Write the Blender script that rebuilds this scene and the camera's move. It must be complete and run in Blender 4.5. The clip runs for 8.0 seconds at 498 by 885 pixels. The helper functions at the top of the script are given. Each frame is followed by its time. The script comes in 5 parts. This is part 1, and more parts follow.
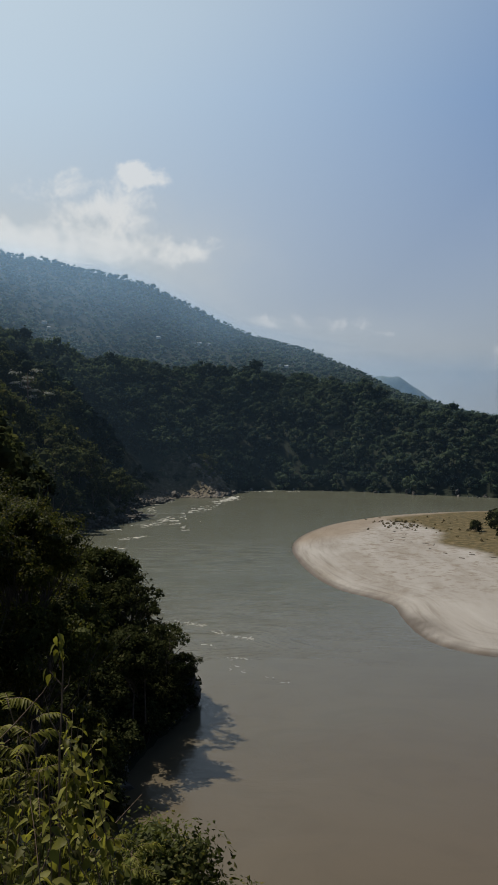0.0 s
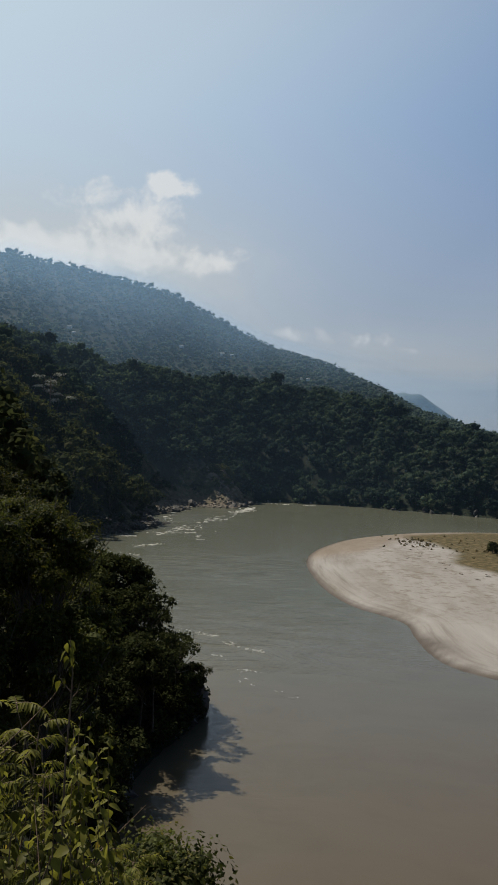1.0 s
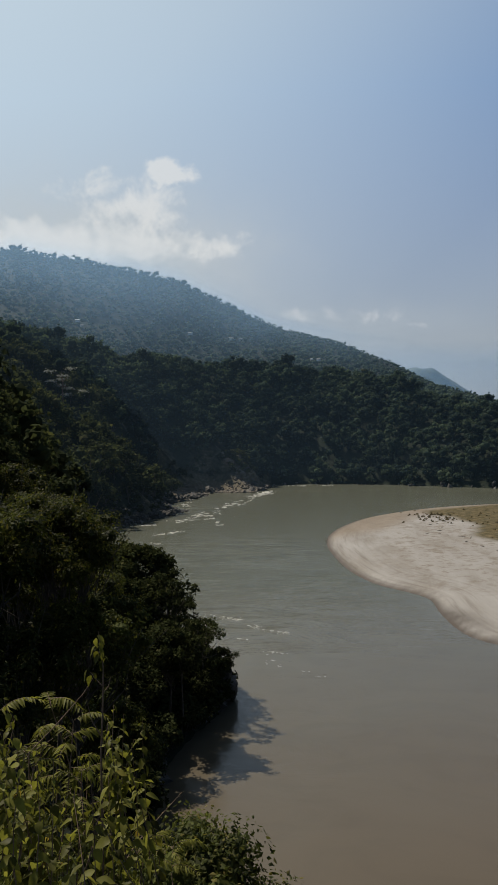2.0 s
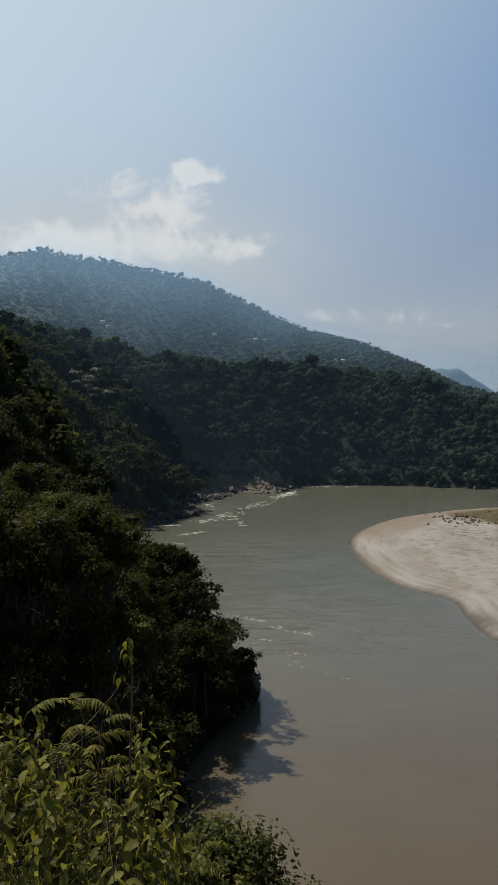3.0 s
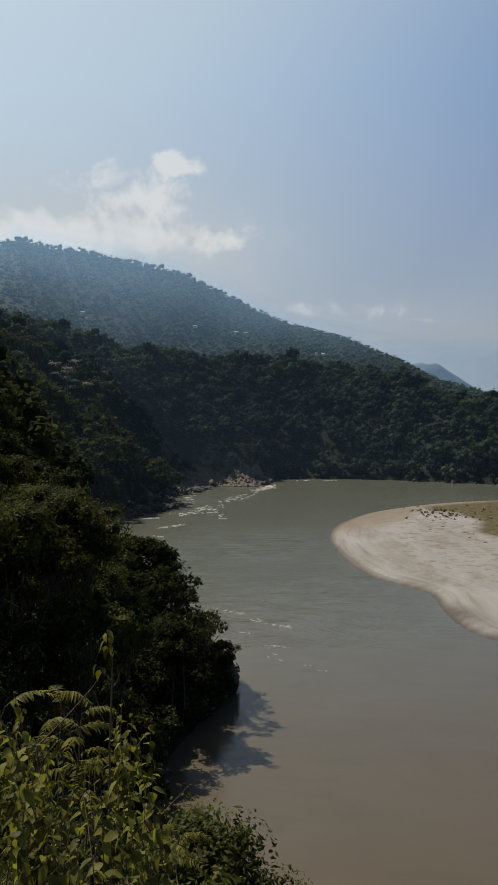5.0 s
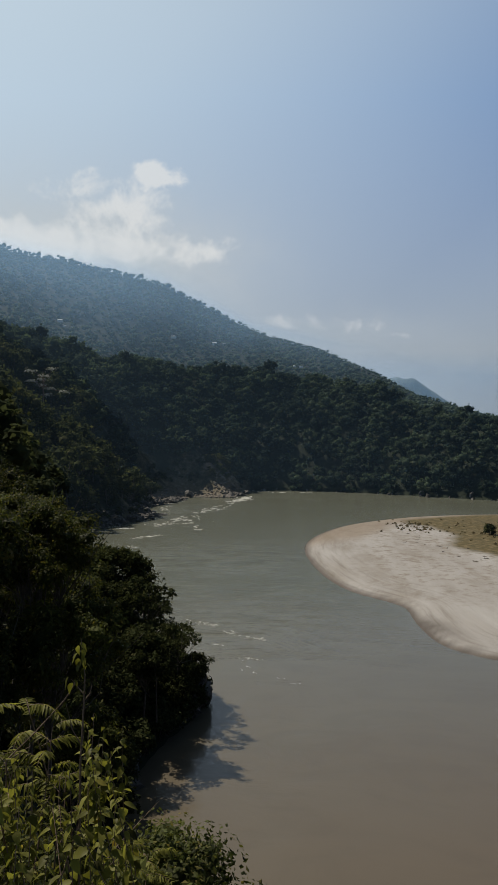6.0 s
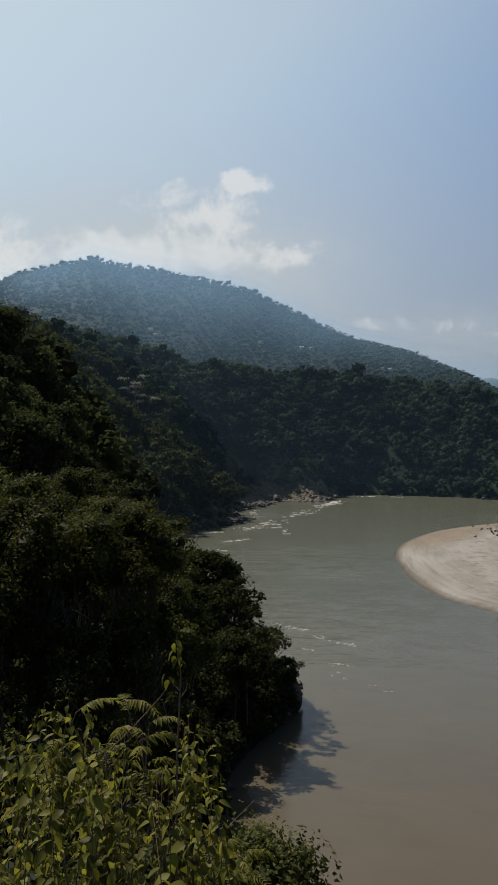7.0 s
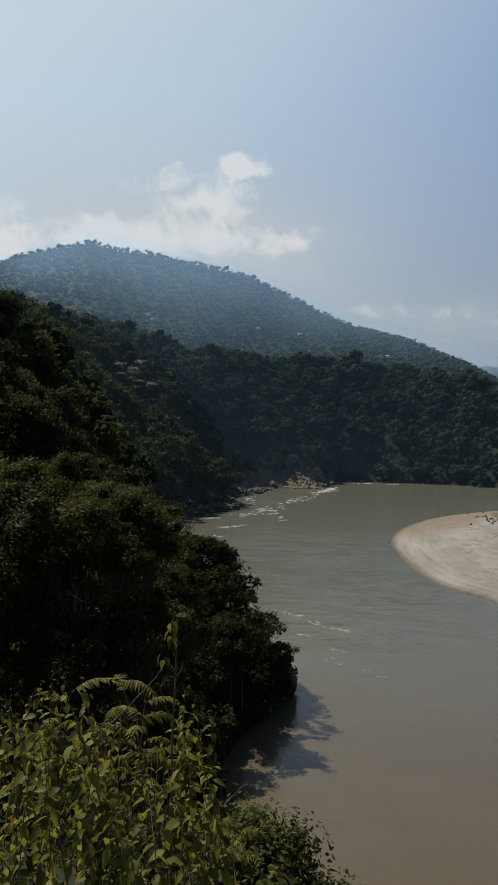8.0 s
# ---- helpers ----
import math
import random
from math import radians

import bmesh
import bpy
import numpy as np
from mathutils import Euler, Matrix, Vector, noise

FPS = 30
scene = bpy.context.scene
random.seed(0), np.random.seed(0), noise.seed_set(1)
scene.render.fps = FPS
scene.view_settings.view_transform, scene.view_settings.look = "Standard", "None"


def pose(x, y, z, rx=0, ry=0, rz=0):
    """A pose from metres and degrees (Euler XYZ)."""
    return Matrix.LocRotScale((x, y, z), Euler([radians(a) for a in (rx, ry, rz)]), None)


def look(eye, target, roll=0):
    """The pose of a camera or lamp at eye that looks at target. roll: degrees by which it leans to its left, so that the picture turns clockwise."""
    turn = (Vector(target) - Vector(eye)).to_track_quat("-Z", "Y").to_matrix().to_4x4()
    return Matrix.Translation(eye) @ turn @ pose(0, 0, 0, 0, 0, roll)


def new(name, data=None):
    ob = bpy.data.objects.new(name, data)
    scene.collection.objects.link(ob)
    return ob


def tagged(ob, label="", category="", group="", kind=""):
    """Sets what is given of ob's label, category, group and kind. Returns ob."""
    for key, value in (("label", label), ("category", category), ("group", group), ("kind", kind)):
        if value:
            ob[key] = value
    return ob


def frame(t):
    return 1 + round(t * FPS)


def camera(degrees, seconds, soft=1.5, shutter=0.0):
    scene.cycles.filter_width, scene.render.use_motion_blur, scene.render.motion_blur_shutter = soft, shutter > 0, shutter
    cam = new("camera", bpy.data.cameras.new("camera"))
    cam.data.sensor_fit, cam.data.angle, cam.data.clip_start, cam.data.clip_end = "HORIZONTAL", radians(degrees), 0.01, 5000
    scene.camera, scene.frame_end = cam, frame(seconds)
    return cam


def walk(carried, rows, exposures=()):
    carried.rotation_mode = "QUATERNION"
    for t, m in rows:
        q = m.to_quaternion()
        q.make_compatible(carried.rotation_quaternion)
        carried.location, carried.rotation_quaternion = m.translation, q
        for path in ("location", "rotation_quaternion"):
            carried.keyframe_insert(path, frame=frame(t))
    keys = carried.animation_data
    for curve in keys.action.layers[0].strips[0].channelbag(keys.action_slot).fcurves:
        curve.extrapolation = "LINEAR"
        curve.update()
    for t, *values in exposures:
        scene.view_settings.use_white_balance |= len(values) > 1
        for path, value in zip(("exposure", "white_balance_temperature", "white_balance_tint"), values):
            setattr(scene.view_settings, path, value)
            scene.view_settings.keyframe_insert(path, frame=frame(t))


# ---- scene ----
cam = camera(38.0, 8.0)
PATH = [
    (0.0, (0.000, 0, 30.000), (0.008, 100.000, 30.031), 0.00),
    (0.5, (0.000, 0, 30.003), (-2.894, 99.936, 32.120), 0.20),
    (1.0, (0.000, 0, 30.012), (-2.607, 99.954, 31.569), 2.31),
    (1.5, (0.000, 0, 30.012), (-5.126, 99.868, 29.596), -0.60),
    (1.7, (-0.002, 0, 30.018), (-4.033, 99.916, 29.302), -0.85),
    (3.0, (-0.030, 0, 30.044), (-7.857, 99.692, 29.471), -0.58),
    (3.5, (-0.034, 0, 30.046), (-6.974, 99.755, 29.141), -0.15),
    (4.0, (-0.036, 0, 30.047), (-6.515, 99.784, 28.952), -0.86),
    (4.2, (-0.035, 0, 30.046), (-5.097, 99.858, 28.376), -0.62),
    (5.3, (-0.036, 0, 30.040), (-5.023, 99.867, 28.747), 0.01),
    (5.5, (-0.036, 0, 30.042), (-2.834, 99.956, 29.093), 1.35),
    (6.0, (-0.040, 0, 30.045), (-1.907, 99.983, 30.089), 0.65),
    (6.5, (-0.050, 0, 30.042), (-10.819, 99.414, 30.931), 0.69),
    (7.0, (-0.055, 0, 30.030), (-14.027, 99.018, 30.572), 0.19),
    (7.5, (-0.062, 0, 30.028), (-13.261, 99.125, 30.138), 0.00),
    (8.0, (-0.055, 0, 30.012), (-13.582, 99.072, 28.667), 0.62),
]
walk(cam, [(t, look(eye, target, roll)) for t, eye, target, roll in PATH], exposures=[(0.0, 0.0), (8.0, 0.0)])

# ---- daylight: a clear hazy sky, the sun ahead and to the left ----
SUN_AZ, SUN_EL = -55.0, 51.5      # degrees from +y towards +x, and above the horizon
sun_dir = Vector((math.sin(radians(SUN_AZ)) * math.cos(radians(SUN_EL)), math.cos(radians(SUN_AZ)) * math.cos(radians(SUN_EL)), math.sin(radians(SUN_EL))))
sun = new("sun", bpy.data.lights.new("sun", "SUN"))
sun.data.energy, sun.data.angle, sun.data.color = 4.8, radians(0.6), (1.0, 0.91, 0.78)
sun.matrix_world = look(sun_dir * 100, (0, 0, 0))


def N(tree, kind, values=None):
    """A node with its inputs set or linked."""
    n = tree.nodes.new(kind)
    for k, v in (values or {}).items():
        if isinstance(v, bpy.types.NodeSocket):
            tree.links.new(v, n.inputs[k])
        else:
            n.inputs[k].default_value = v
    return n


def attribute(tree, name):
    n = tree.nodes.new("ShaderNodeAttribute")
    n.attribute_name = name
    return n.outputs["Fac"]


def M(tree, op, *args, clamp=False):
    n = tree.nodes.new("ShaderNodeMath")
    n.operation, n.use_clamp = op, clamp
    for k, v in enumerate(args):
        if isinstance(v, bpy.types.NodeSocket):
            tree.links.new(v, n.inputs[k])
        else:
            n.inputs[k].default_value = v
    return n.outputs[0]


def ramp(tree, fac, stops):
    n = N(tree, "ShaderNodeValToRGB", {0: fac})
    e = n.color_ramp.elements
    while len(e) < len(stops):
        e.new(0.5)
    for el, (p, c) in zip(e, stops):
        el.position, el.color = p, (*c, 1)
    return n.outputs[0]


def mixc(tree, fac, a, b, blend="MIX"):
    n = tree.nodes.new("ShaderNodeMix")
    n.data_type, n.blend_type = "RGBA", blend
    for i, v in ((0, fac), (6, a), (7, b)):
        if isinstance(v, bpy.types.NodeSocket):
            tree.links.new(v, n.inputs[i])
        else:
            n.inputs[i].default_value = v if i == 0 else (*v, 1)
    return n.outputs[2]


world = bpy.data.worlds.new("sky")
scene.world = world
world.use_nodes = True
wt = world.node_tree
wt.nodes.clear()
sky = wt.nodes.new("ShaderNodeTexSky")
sky.sky_type, sky.sun_disc, sky.sun_elevation, sky.sun_rotation = "NISHITA", False, radians(SUN_EL), radians(SUN_AZ)
sky.altitude, sky.air_density, sky.dust_density, sky.ozone_density = 300.0, 1.2, 0.9, 2.2
way = N(wt, "ShaderNodeTexCoord").outputs["Generated"]
xyz = N(wt, "ShaderNodeSeparateXYZ", {0: way})
# height over the horizon and bearing, as tangents; clouds lie in a loose bank low ahead
run = M(wt, "MAXIMUM", xyz.outputs[1], 0.05)
bear, rise = M(wt, "DIVIDE", xyz.outputs[0], run), M(wt, "DIVIDE", xyz.outputs[2], run)
flat = N(wt, "ShaderNodeCombineXYZ", {0: bear, 1: rise, 2: 0.0}).outputs[0]
puff = N(wt, "ShaderNodeTexNoise", {"Vector": flat, "Scale": 17.0, "Detail": 12.0, "Roughness": 0.62, "Distortion": 0.5}).outputs[0]
# the ovals' outlines are bent by noise, so that none stays round
bend = N(wt, "ShaderNodeSeparateColor", {0: N(wt, "ShaderNodeTexNoise", {"Vector": flat, "Scale": 16.0, "Detail": 5.0, "Roughness": 0.6}).outputs[1]})
bear_, rise_ = M(wt, "MULTIPLY_ADD", M(wt, "SUBTRACT", bend.outputs[0], 0.5), 0.11, bear), M(wt, "MULTIPLY_ADD", M(wt, "SUBTRACT", bend.outputs[1], 0.5), 0.07, rise)


def bank(x, y, w, h, gain):
    """A soft oval of cloud round a bearing and a height."""
    dx, dy = M(wt, "DIVIDE", M(wt, "SUBTRACT", bear_, x), w), M(wt, "DIVIDE", M(wt, "SUBTRACT", rise_, y), h)
    d = M(wt, "ADD", M(wt, "MULTIPLY", dx, dx), M(wt, "MULTIPLY", dy, dy))
    return M(wt, "MULTIPLY", M(wt, "POWER", 2.718, M(wt, "MULTIPLY", d, -1.0)), gain)


def smooth_range(value, lo, hi, to_lo, to_hi):
    n = N(wt, "ShaderNodeMapRange", {0: value, 1: lo, 2: hi, 3: to_lo, 4: to_hi})
    n.interpolation_type = "SMOOTHSTEP"
    return n.outputs[0]


cover = 0.0
for oval in ((-0.33, 0.272, 0.13, 0.036, 0.95), (-0.150, 0.366, 0.034, 0.019, 1.0), (-0.205, 0.318, 0.075, 0.042, 0.85), (-0.085, 0.268, 0.055, 0.020, 0.72), (-0.26, 0.352, 0.06, 0.022, 0.55), (-0.20, 0.270, 0.12, 0.035, 0.7),
             (-0.55, 0.27, 0.2, 0.06, 0.75), (0.045, 0.172, 0.06, 0.018, 0.43), (0.135, 0.163, 0.05, 0.014, 0.37), (0.19, 0.142, 0.03, 0.009, 0.33), (0.45, 0.12, 0.25, 0.03, 0.4)):
    cover = M(wt, "MAXIMUM", cover, bank(*oval))
shreds = N(wt, "ShaderNodeTexNoise", {"Vector": flat, "Scale": 48.0, "Detail": 8.0, "Roughness": 0.6, "Distortion": 0.3}).outputs[0]
ragged = M(wt, "ADD", M(wt, "MULTIPLY", M(wt, "SUBTRACT", puff, 0.5), 1.5), M(wt, "MULTIPLY", M(wt, "SUBTRACT", shreds, 0.5), 0.55))
cloud = smooth_range(M(wt, "ADD", M(wt, "MULTIPLY", ragged, M(wt, "MULTIPLY", cover, 3.0, clamp=True)), cover), 0.22, 0.78, 0.0, 1.0)
# a pale bank of vapour lies round and under the heaped clouds
vapour = M(wt, "ADD", bank(-0.32, 0.25, 0.24, 0.10, 0.75), M(wt, "ADD", bank(-0.12, 0.25, 0.12, 0.06, 0.25), bank(0.1, 0.15, 0.16, 0.035, 0.22)), clamp=True)
tint = mixc(wt, 1.0, sky.outputs[0], (0.985, 1.0, 0.995), "MULTIPLY")
low = N(wt, "ShaderNodeMapRange", {0: rise, 1: 0.0, 2: 0.48, 3: 1.0, 4: 0.0}).outputs[0]
# the sky pales towards the sun and deepens away from it and overhead
n = N(wt, "ShaderNodeVectorMath", {0: way, 1: tuple(sun_dir)})
n.operation = "DOT_PRODUCT"
toward = n.outputs["Value"]
sunward = N(wt, "ShaderNodeMapRange", {0: toward, 1: 0.42, 2: 0.88, 3: 0.12, 4: 0.85}).outputs[0]
aside = N(wt, "ShaderNodeMapRange", {0: toward, 1: 0.38, 2: 0.74, 3: 1.0, 4: 0.0}).outputs[0]
upper = mixc(wt, sunward, tint, (6.1, 7.25, 7.9))
upper = mixc(wt, aside, upper, mixc(wt, 1.0, upper, (0.76, 0.85, 1.0), "MULTIPLY"))
veil = mixc(wt, low, upper, mixc(wt, sunward, (3.3, 3.42, 3.65), (5.5, 5.9, 6.05)))
full = mixc(wt, vapour, veil, (5.5, 5.8, 5.85))
full = mixc(wt, M(wt, "MULTIPLY", cloud, 0.62), full, (8.2, 8.2, 8.0))
behind = smooth_range(toward, -0.5, 0.38, 0.22, 1.0)
overhead = smooth_range(xyz.outputs[2], 0.5, 0.9, 1.0, 0.2)
N(wt, "ShaderNodeOutputWorld", {0: N(wt, "ShaderNodeBackground", {0: full, 1: M(wt, "MULTIPLY", M(wt, "MULTIPLY", behind, overhead), 0.096)}).outputs[0]})


# ---- materials ----
def material(name):
    m = bpy.data.materials.new(name)
    m.use_nodes = True
    m.node_tree.nodes.clear()
    return m, m.node_tree


def noise_of(t, where, scale, detail=4.0, rough=0.55, distortion=0.0):
    return N(t, "ShaderNodeTexNoise", {"Vector": where, "Scale": scale, "Detail": detail, "Roughness": rough, "Distortion": distortion}).outputs[0]


def foliage(name, dark, light, dry, patch=0.06, through_leaf=0.3, rough=0.5, island=0.6, gloss=0.4):
    """Leaves: two greens in patches, each leaf a little different, some of them dry, light coming through."""
    m, t = material(name)
    place = N(t, "ShaderNodeNewGeometry").outputs["Position"]
    each = N(t, "ShaderNodeNewGeometry").outputs["Random Per Island"]
    one = N(t, "ShaderNodeObjectInfo").outputs["Random"]
    big = M(t, "ADD", noise_of(t, place, patch, 2.0), M(t, "MULTIPLY", M(t, "SUBTRACT", one, 0.5), 0.25))
    col = mixc(t, N(t, "ShaderNodeMapRange", {0: big, 1: 0.35, 2: 0.68}).outputs[0], dark, light)
    col = mixc(t, N(t, "ShaderNodeMapRange", {0: each, 1: 0.84, 2: 1.0, 3: 0.0, 4: 0.8}).outputs[0], col, dry)
    col = mixc(t, 1.0, col, ramp(t, each, ((0.0, (1 - island,) * 3), (1.0, (1 + island * 0.4,) * 3))), "MULTIPLY")
    col = mixc(t, 1.0, col, N(t, "ShaderNodeCombineColor", {0: M(t, "ADD", attribute(t, "tone"), 1.0), 1: M(t, "ADD", M(t, "MULTIPLY", attribute(t, "tone"), 0.95), 1.0), 2: M(t, "ADD", M(t, "MULTIPLY", attribute(t, "tone"), 0.7), 1.0)}).outputs[0], "MULTIPLY")
    p = N(t, "ShaderNodeBsdfPrincipled", {"Base Color": col, "Roughness": rough, "Specular IOR Level": gloss})
    tr = N(t, "ShaderNodeBsdfTranslucent", {"Color": mixc(t, 1.0, col, (1.0, 1.0, 0.65), "MULTIPLY")})
    N(t, "ShaderNodeOutputMaterial", {0: N(t, "ShaderNodeMixShader", {0: through_leaf, 1: p.outputs[0], 2: tr.outputs[0]}).outputs[0]})
    return m


def rough_stuff(name, stops, scale, fine, rough=0.9, bump=0.4, depth=0.1, second=None):
    """Stone, bark or soil: a ramp over coarse noise, darkened and lightened by fine grain, with relief."""
    m, t = material(name)
    place = N(t, "ShaderNodeNewGeometry").outputs["Position"]
    a, b = noise_of(t, place, scale, 6.0, 0.6, 0.4), noise_of(t, place, fine, 5.0, 0.65)
    col = mixc(t, 0.35, ramp(t, a, stops), ramp(t, b, ((0.3, (0.35, 0.35, 0.35)), (0.7, (1.5, 1.5, 1.5)))), "MULTIPLY")
    bp = N(t, "ShaderNodeBump", {"Strength": bump, "Distance": depth, "Height": M(t, "ADD", M(t, "MULTIPLY", a, 2.0), b)}).outputs[0]
    p = N(t, "ShaderNodeBsdfPrincipled", {"Base Color": col, "Roughness": rough, "Normal": bp})
    N(t, "ShaderNodeOutputMaterial", {0: p.outputs[0]})
    return m


LEAF_NEAR = foliage("leaf_foreground", (0.085, 0.086, 0.016), (0.27, 0.268, 0.058), (0.22, 0.09, 0.025), 5.0, 0.52, 0.5, 0.8, 0.12)
LEAF_TREE = foliage("leaf_slope_tree", (0.040, 0.048, 0.014), (0.092, 0.105, 0.026), (0.13, 0.10, 0.025), 0.25, 0.45, 0.55, 0.6, 0.08)
LEAF_HEAD = foliage("leaf_headland", (0.033, 0.040, 0.018), (0.060, 0.070, 0.029), (0.07, 0.066, 0.030), 0.2, 0.22, 0.7, 0.6, 0.0)
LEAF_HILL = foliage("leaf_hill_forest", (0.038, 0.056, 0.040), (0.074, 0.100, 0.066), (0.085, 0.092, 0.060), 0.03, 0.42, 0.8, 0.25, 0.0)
# some distance haze is put into this colour: paler, bluer than nearer leaves
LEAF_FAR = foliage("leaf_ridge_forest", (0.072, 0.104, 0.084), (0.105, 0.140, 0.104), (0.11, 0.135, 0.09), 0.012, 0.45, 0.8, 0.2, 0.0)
LEAF_SIDE = foliage("leaf_valley_side", (0.042, 0.053, 0.031), (0.084, 0.099, 0.050), (0.10, 0.096, 0.049), 0.06, 0.4, 0.8, 0.35, 0.0)
LEAF_TUFT = foliage("leaf_dry_tuft", (0.10, 0.085, 0.05), (0.19, 0.155, 0.09), (0.26, 0.20, 0.12), 0.2, 0.3, 0.7, 0.5, 0.1)
LEAF_SMALL = foliage("leaf_small_tree", (0.036, 0.045, 0.013), (0.105, 0.118, 0.032), (0.16, 0.125, 0.04), 1.5, 0.4, 0.55, 0.7, 0.08)
LEAF_DUSTY = foliage("leaf_pale_tree", (0.30, 0.32, 0.29), (0.42, 0.43, 0.39), (0.42, 0.40, 0.35), 0.2, 0.2, 0.6, 0.4, 0.3)
BARK = rough_stuff("bark", ((0.3, (0.04, 0.033, 0.026)), (0.7, (0.10, 0.085, 0.07))), 3.0, 25.0, 0.9, 0.6, 0.03)
TWIG = rough_stuff("twig_bark", ((0.3, (0.11, 0.06, 0.035)), (0.7, (0.22, 0.15, 0.10))), 30.0, 200.0, 0.7, 0.4, 0.002)
ROCK = rough_stuff("grey_rock", ((0.3, (0.07, 0.064, 0.056)), (0.55, (0.15, 0.137, 0.12)), (0.75, (0.26, 0.24, 0.21))), 0.5, 4.0, 0.85, 0.7, 0.25)
DARKROCK = rough_stuff("dark_rock", ((0.3, (0.03, 0.028, 0.024)), (0.7, (0.09, 0.082, 0.07))), 0.6, 5.0, 0.8, 0.7, 0.25)
TANROCK = rough_stuff("tan_rock", ((0.3, (0.10, 0.086, 0.064)), (0.55, (0.17, 0.145, 0.11)), (0.75, (0.26, 0.225, 0.175))), 0.4, 3.0, 0.9, 0.7, 0.25)
WOOD = rough_stuff("driftwood", ((0.3, (0.10, 0.085, 0.07)), (0.7, (0.2, 0.17, 0.14))), 4.0, 40.0, 0.9, 0.4, 0.02)
PLASTER = rough_stuff("whitewash", ((0.3, (0.62, 0.61, 0.58)), (0.7, (0.8, 0.79, 0.76))), 0.6, 6.0, 0.9, 0.1, 0.01)
ROOF = rough_stuff("roof_sheet", ((0.3, (0.45, 0.47, 0.5)), (0.7, (0.7, 0.72, 0.74))), 0.5, 5.0, 0.5, 0.1, 0.01)
MOUNTAIN = rough_stuff("mountain_scrub", ((0.3, (0.10, 0.13, 0.12)), (0.7, (0.15, 0.17, 0.14))), 0.004, 0.03, 1.0, 0.3, 5.0)


def ground_material():
    """Forest soil and scrub on the slopes, bare scree in streaks, pale sand and short grass on the river bar, chosen by painted weights."""
    m, t = material("ground")
    geo = N(t, "ShaderNodeNewGeometry")
    place = geo.outputs["Position"]
    sand_w = attribute(t, "sand")
    grass_w = attribute(t, "grass")
    wet_w = attribute(t, "wet")
    scree_w = attribute(t, "scree")
    far_w = attribute(t, "upland")
    n1, n2, n3 = noise_of(t, place, 0.05, 5.0), noise_of(t, place, 0.5, 6.0, 0.6), noise_of(t, place, 6.0, 4.0)
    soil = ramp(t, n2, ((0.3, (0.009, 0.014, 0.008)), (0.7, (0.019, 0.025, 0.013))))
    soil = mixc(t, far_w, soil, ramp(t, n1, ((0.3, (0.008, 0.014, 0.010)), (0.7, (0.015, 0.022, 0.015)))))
    scree = ramp(t, n2, ((0.3, (0.05, 0.05, 0.022)), (0.5, (0.12, 0.098, 0.055)), (0.7, (0.27, 0.22, 0.15))))
    col = mixc(t, scree_w, soil, scree)
    col = mixc(t, attribute(t, "gravel"), col, ramp(t, n3, ((0.3, (0.13, 0.11, 0.08)), (0.7, (0.26, 0.22, 0.165)))))
    stretch = N(t, "ShaderNodeMapping", {0: place, 2: (0, 0, radians(-35)), 3: (1.0, 0.22, 1.0)}).outputs[0]
    drift = noise_of(t, stretch, 0.12, 6.0, 0.6, 0.6)
    sand = ramp(t, drift, ((0.30, (0.215, 0.195, 0.170)), (0.45, (0.265, 0.250, 0.232)), (0.62, (0.305, 0.292, 0.275))))
    sand = mixc(t, 0.2, sand, ramp(t, n3, ((0.3, (0.6, 0.6, 0.6)), (0.7, (1.25, 1.25, 1.25)))), "MULTIPLY")
    shore = attribute(t, "shore")
    at = N(t, "ShaderNodeSeparateXYZ", {0: place})
    lines = noise_of(t, N(t, "ShaderNodeCombineXYZ", {0: shore, 1: M(t, "MULTIPLY", at.outputs[0], 0.06), 2: M(t, "MULTIPLY", at.outputs[1], 0.06)}).outputs[0], 0.9, 5.0, 0.6)
    near_edge = N(t, "ShaderNodeMapRange", {0: shore, 1: 3.0, 2: 16.0, 3: 1.0, 4: 0.15}).outputs[0]
    sand = mixc(t, near_edge, sand, mixc(t, 1.0, sand, ramp(t, lines, ((0.32, (0.68, 0.65, 0.61)), (0.48, (0.96, 0.96, 0.96)), (0.68, (1.08, 1.08, 1.07)))), "MULTIPLY"))
    sand = mixc(t, wet_w, sand, ramp(t, drift, ((0.3, (0.175, 0.142, 0.108)), (0.7, (0.225, 0.188, 0.148)))))
    grass = ramp(t, n2, ((0.35, (0.042, 0.040, 0.016)), (0.5, (0.085, 0.066, 0.028)), (0.66, (0.15, 0.115, 0.06))))
    patchy = M(t, "MULTIPLY", N(t, "ShaderNodeMapRange", {0: noise_of(t, place, 0.35, 8.0, 0.7), 1: 0.5, 2: 0.62}).outputs[0], attribute(t, "litter"))
    sand = mixc(t, patchy, sand, (0.165, 0.138, 0.108))
    sand = mixc(t, grass_w, sand, grass)
    sand = mixc(t, attribute(t, "damp"), sand, (0.075, 0.064, 0.056))
    col = mixc(t, sand_w, col, sand)
    bp = N(t, "ShaderNodeBump", {"Strength": 0.5, "Distance": 0.2, "Height": M(t, "ADD", n2, M(t, "MULTIPLY", n3, 0.3))}).outputs[0]
    p = N(t, "ShaderNodeBsdfPrincipled", {"Base Color": col, "Roughness": 0.95, "Specular IOR Level": 0.2, "Normal": bp})
    N(t, "ShaderNodeOutputMaterial", {0: p.outputs[0]})
    return m


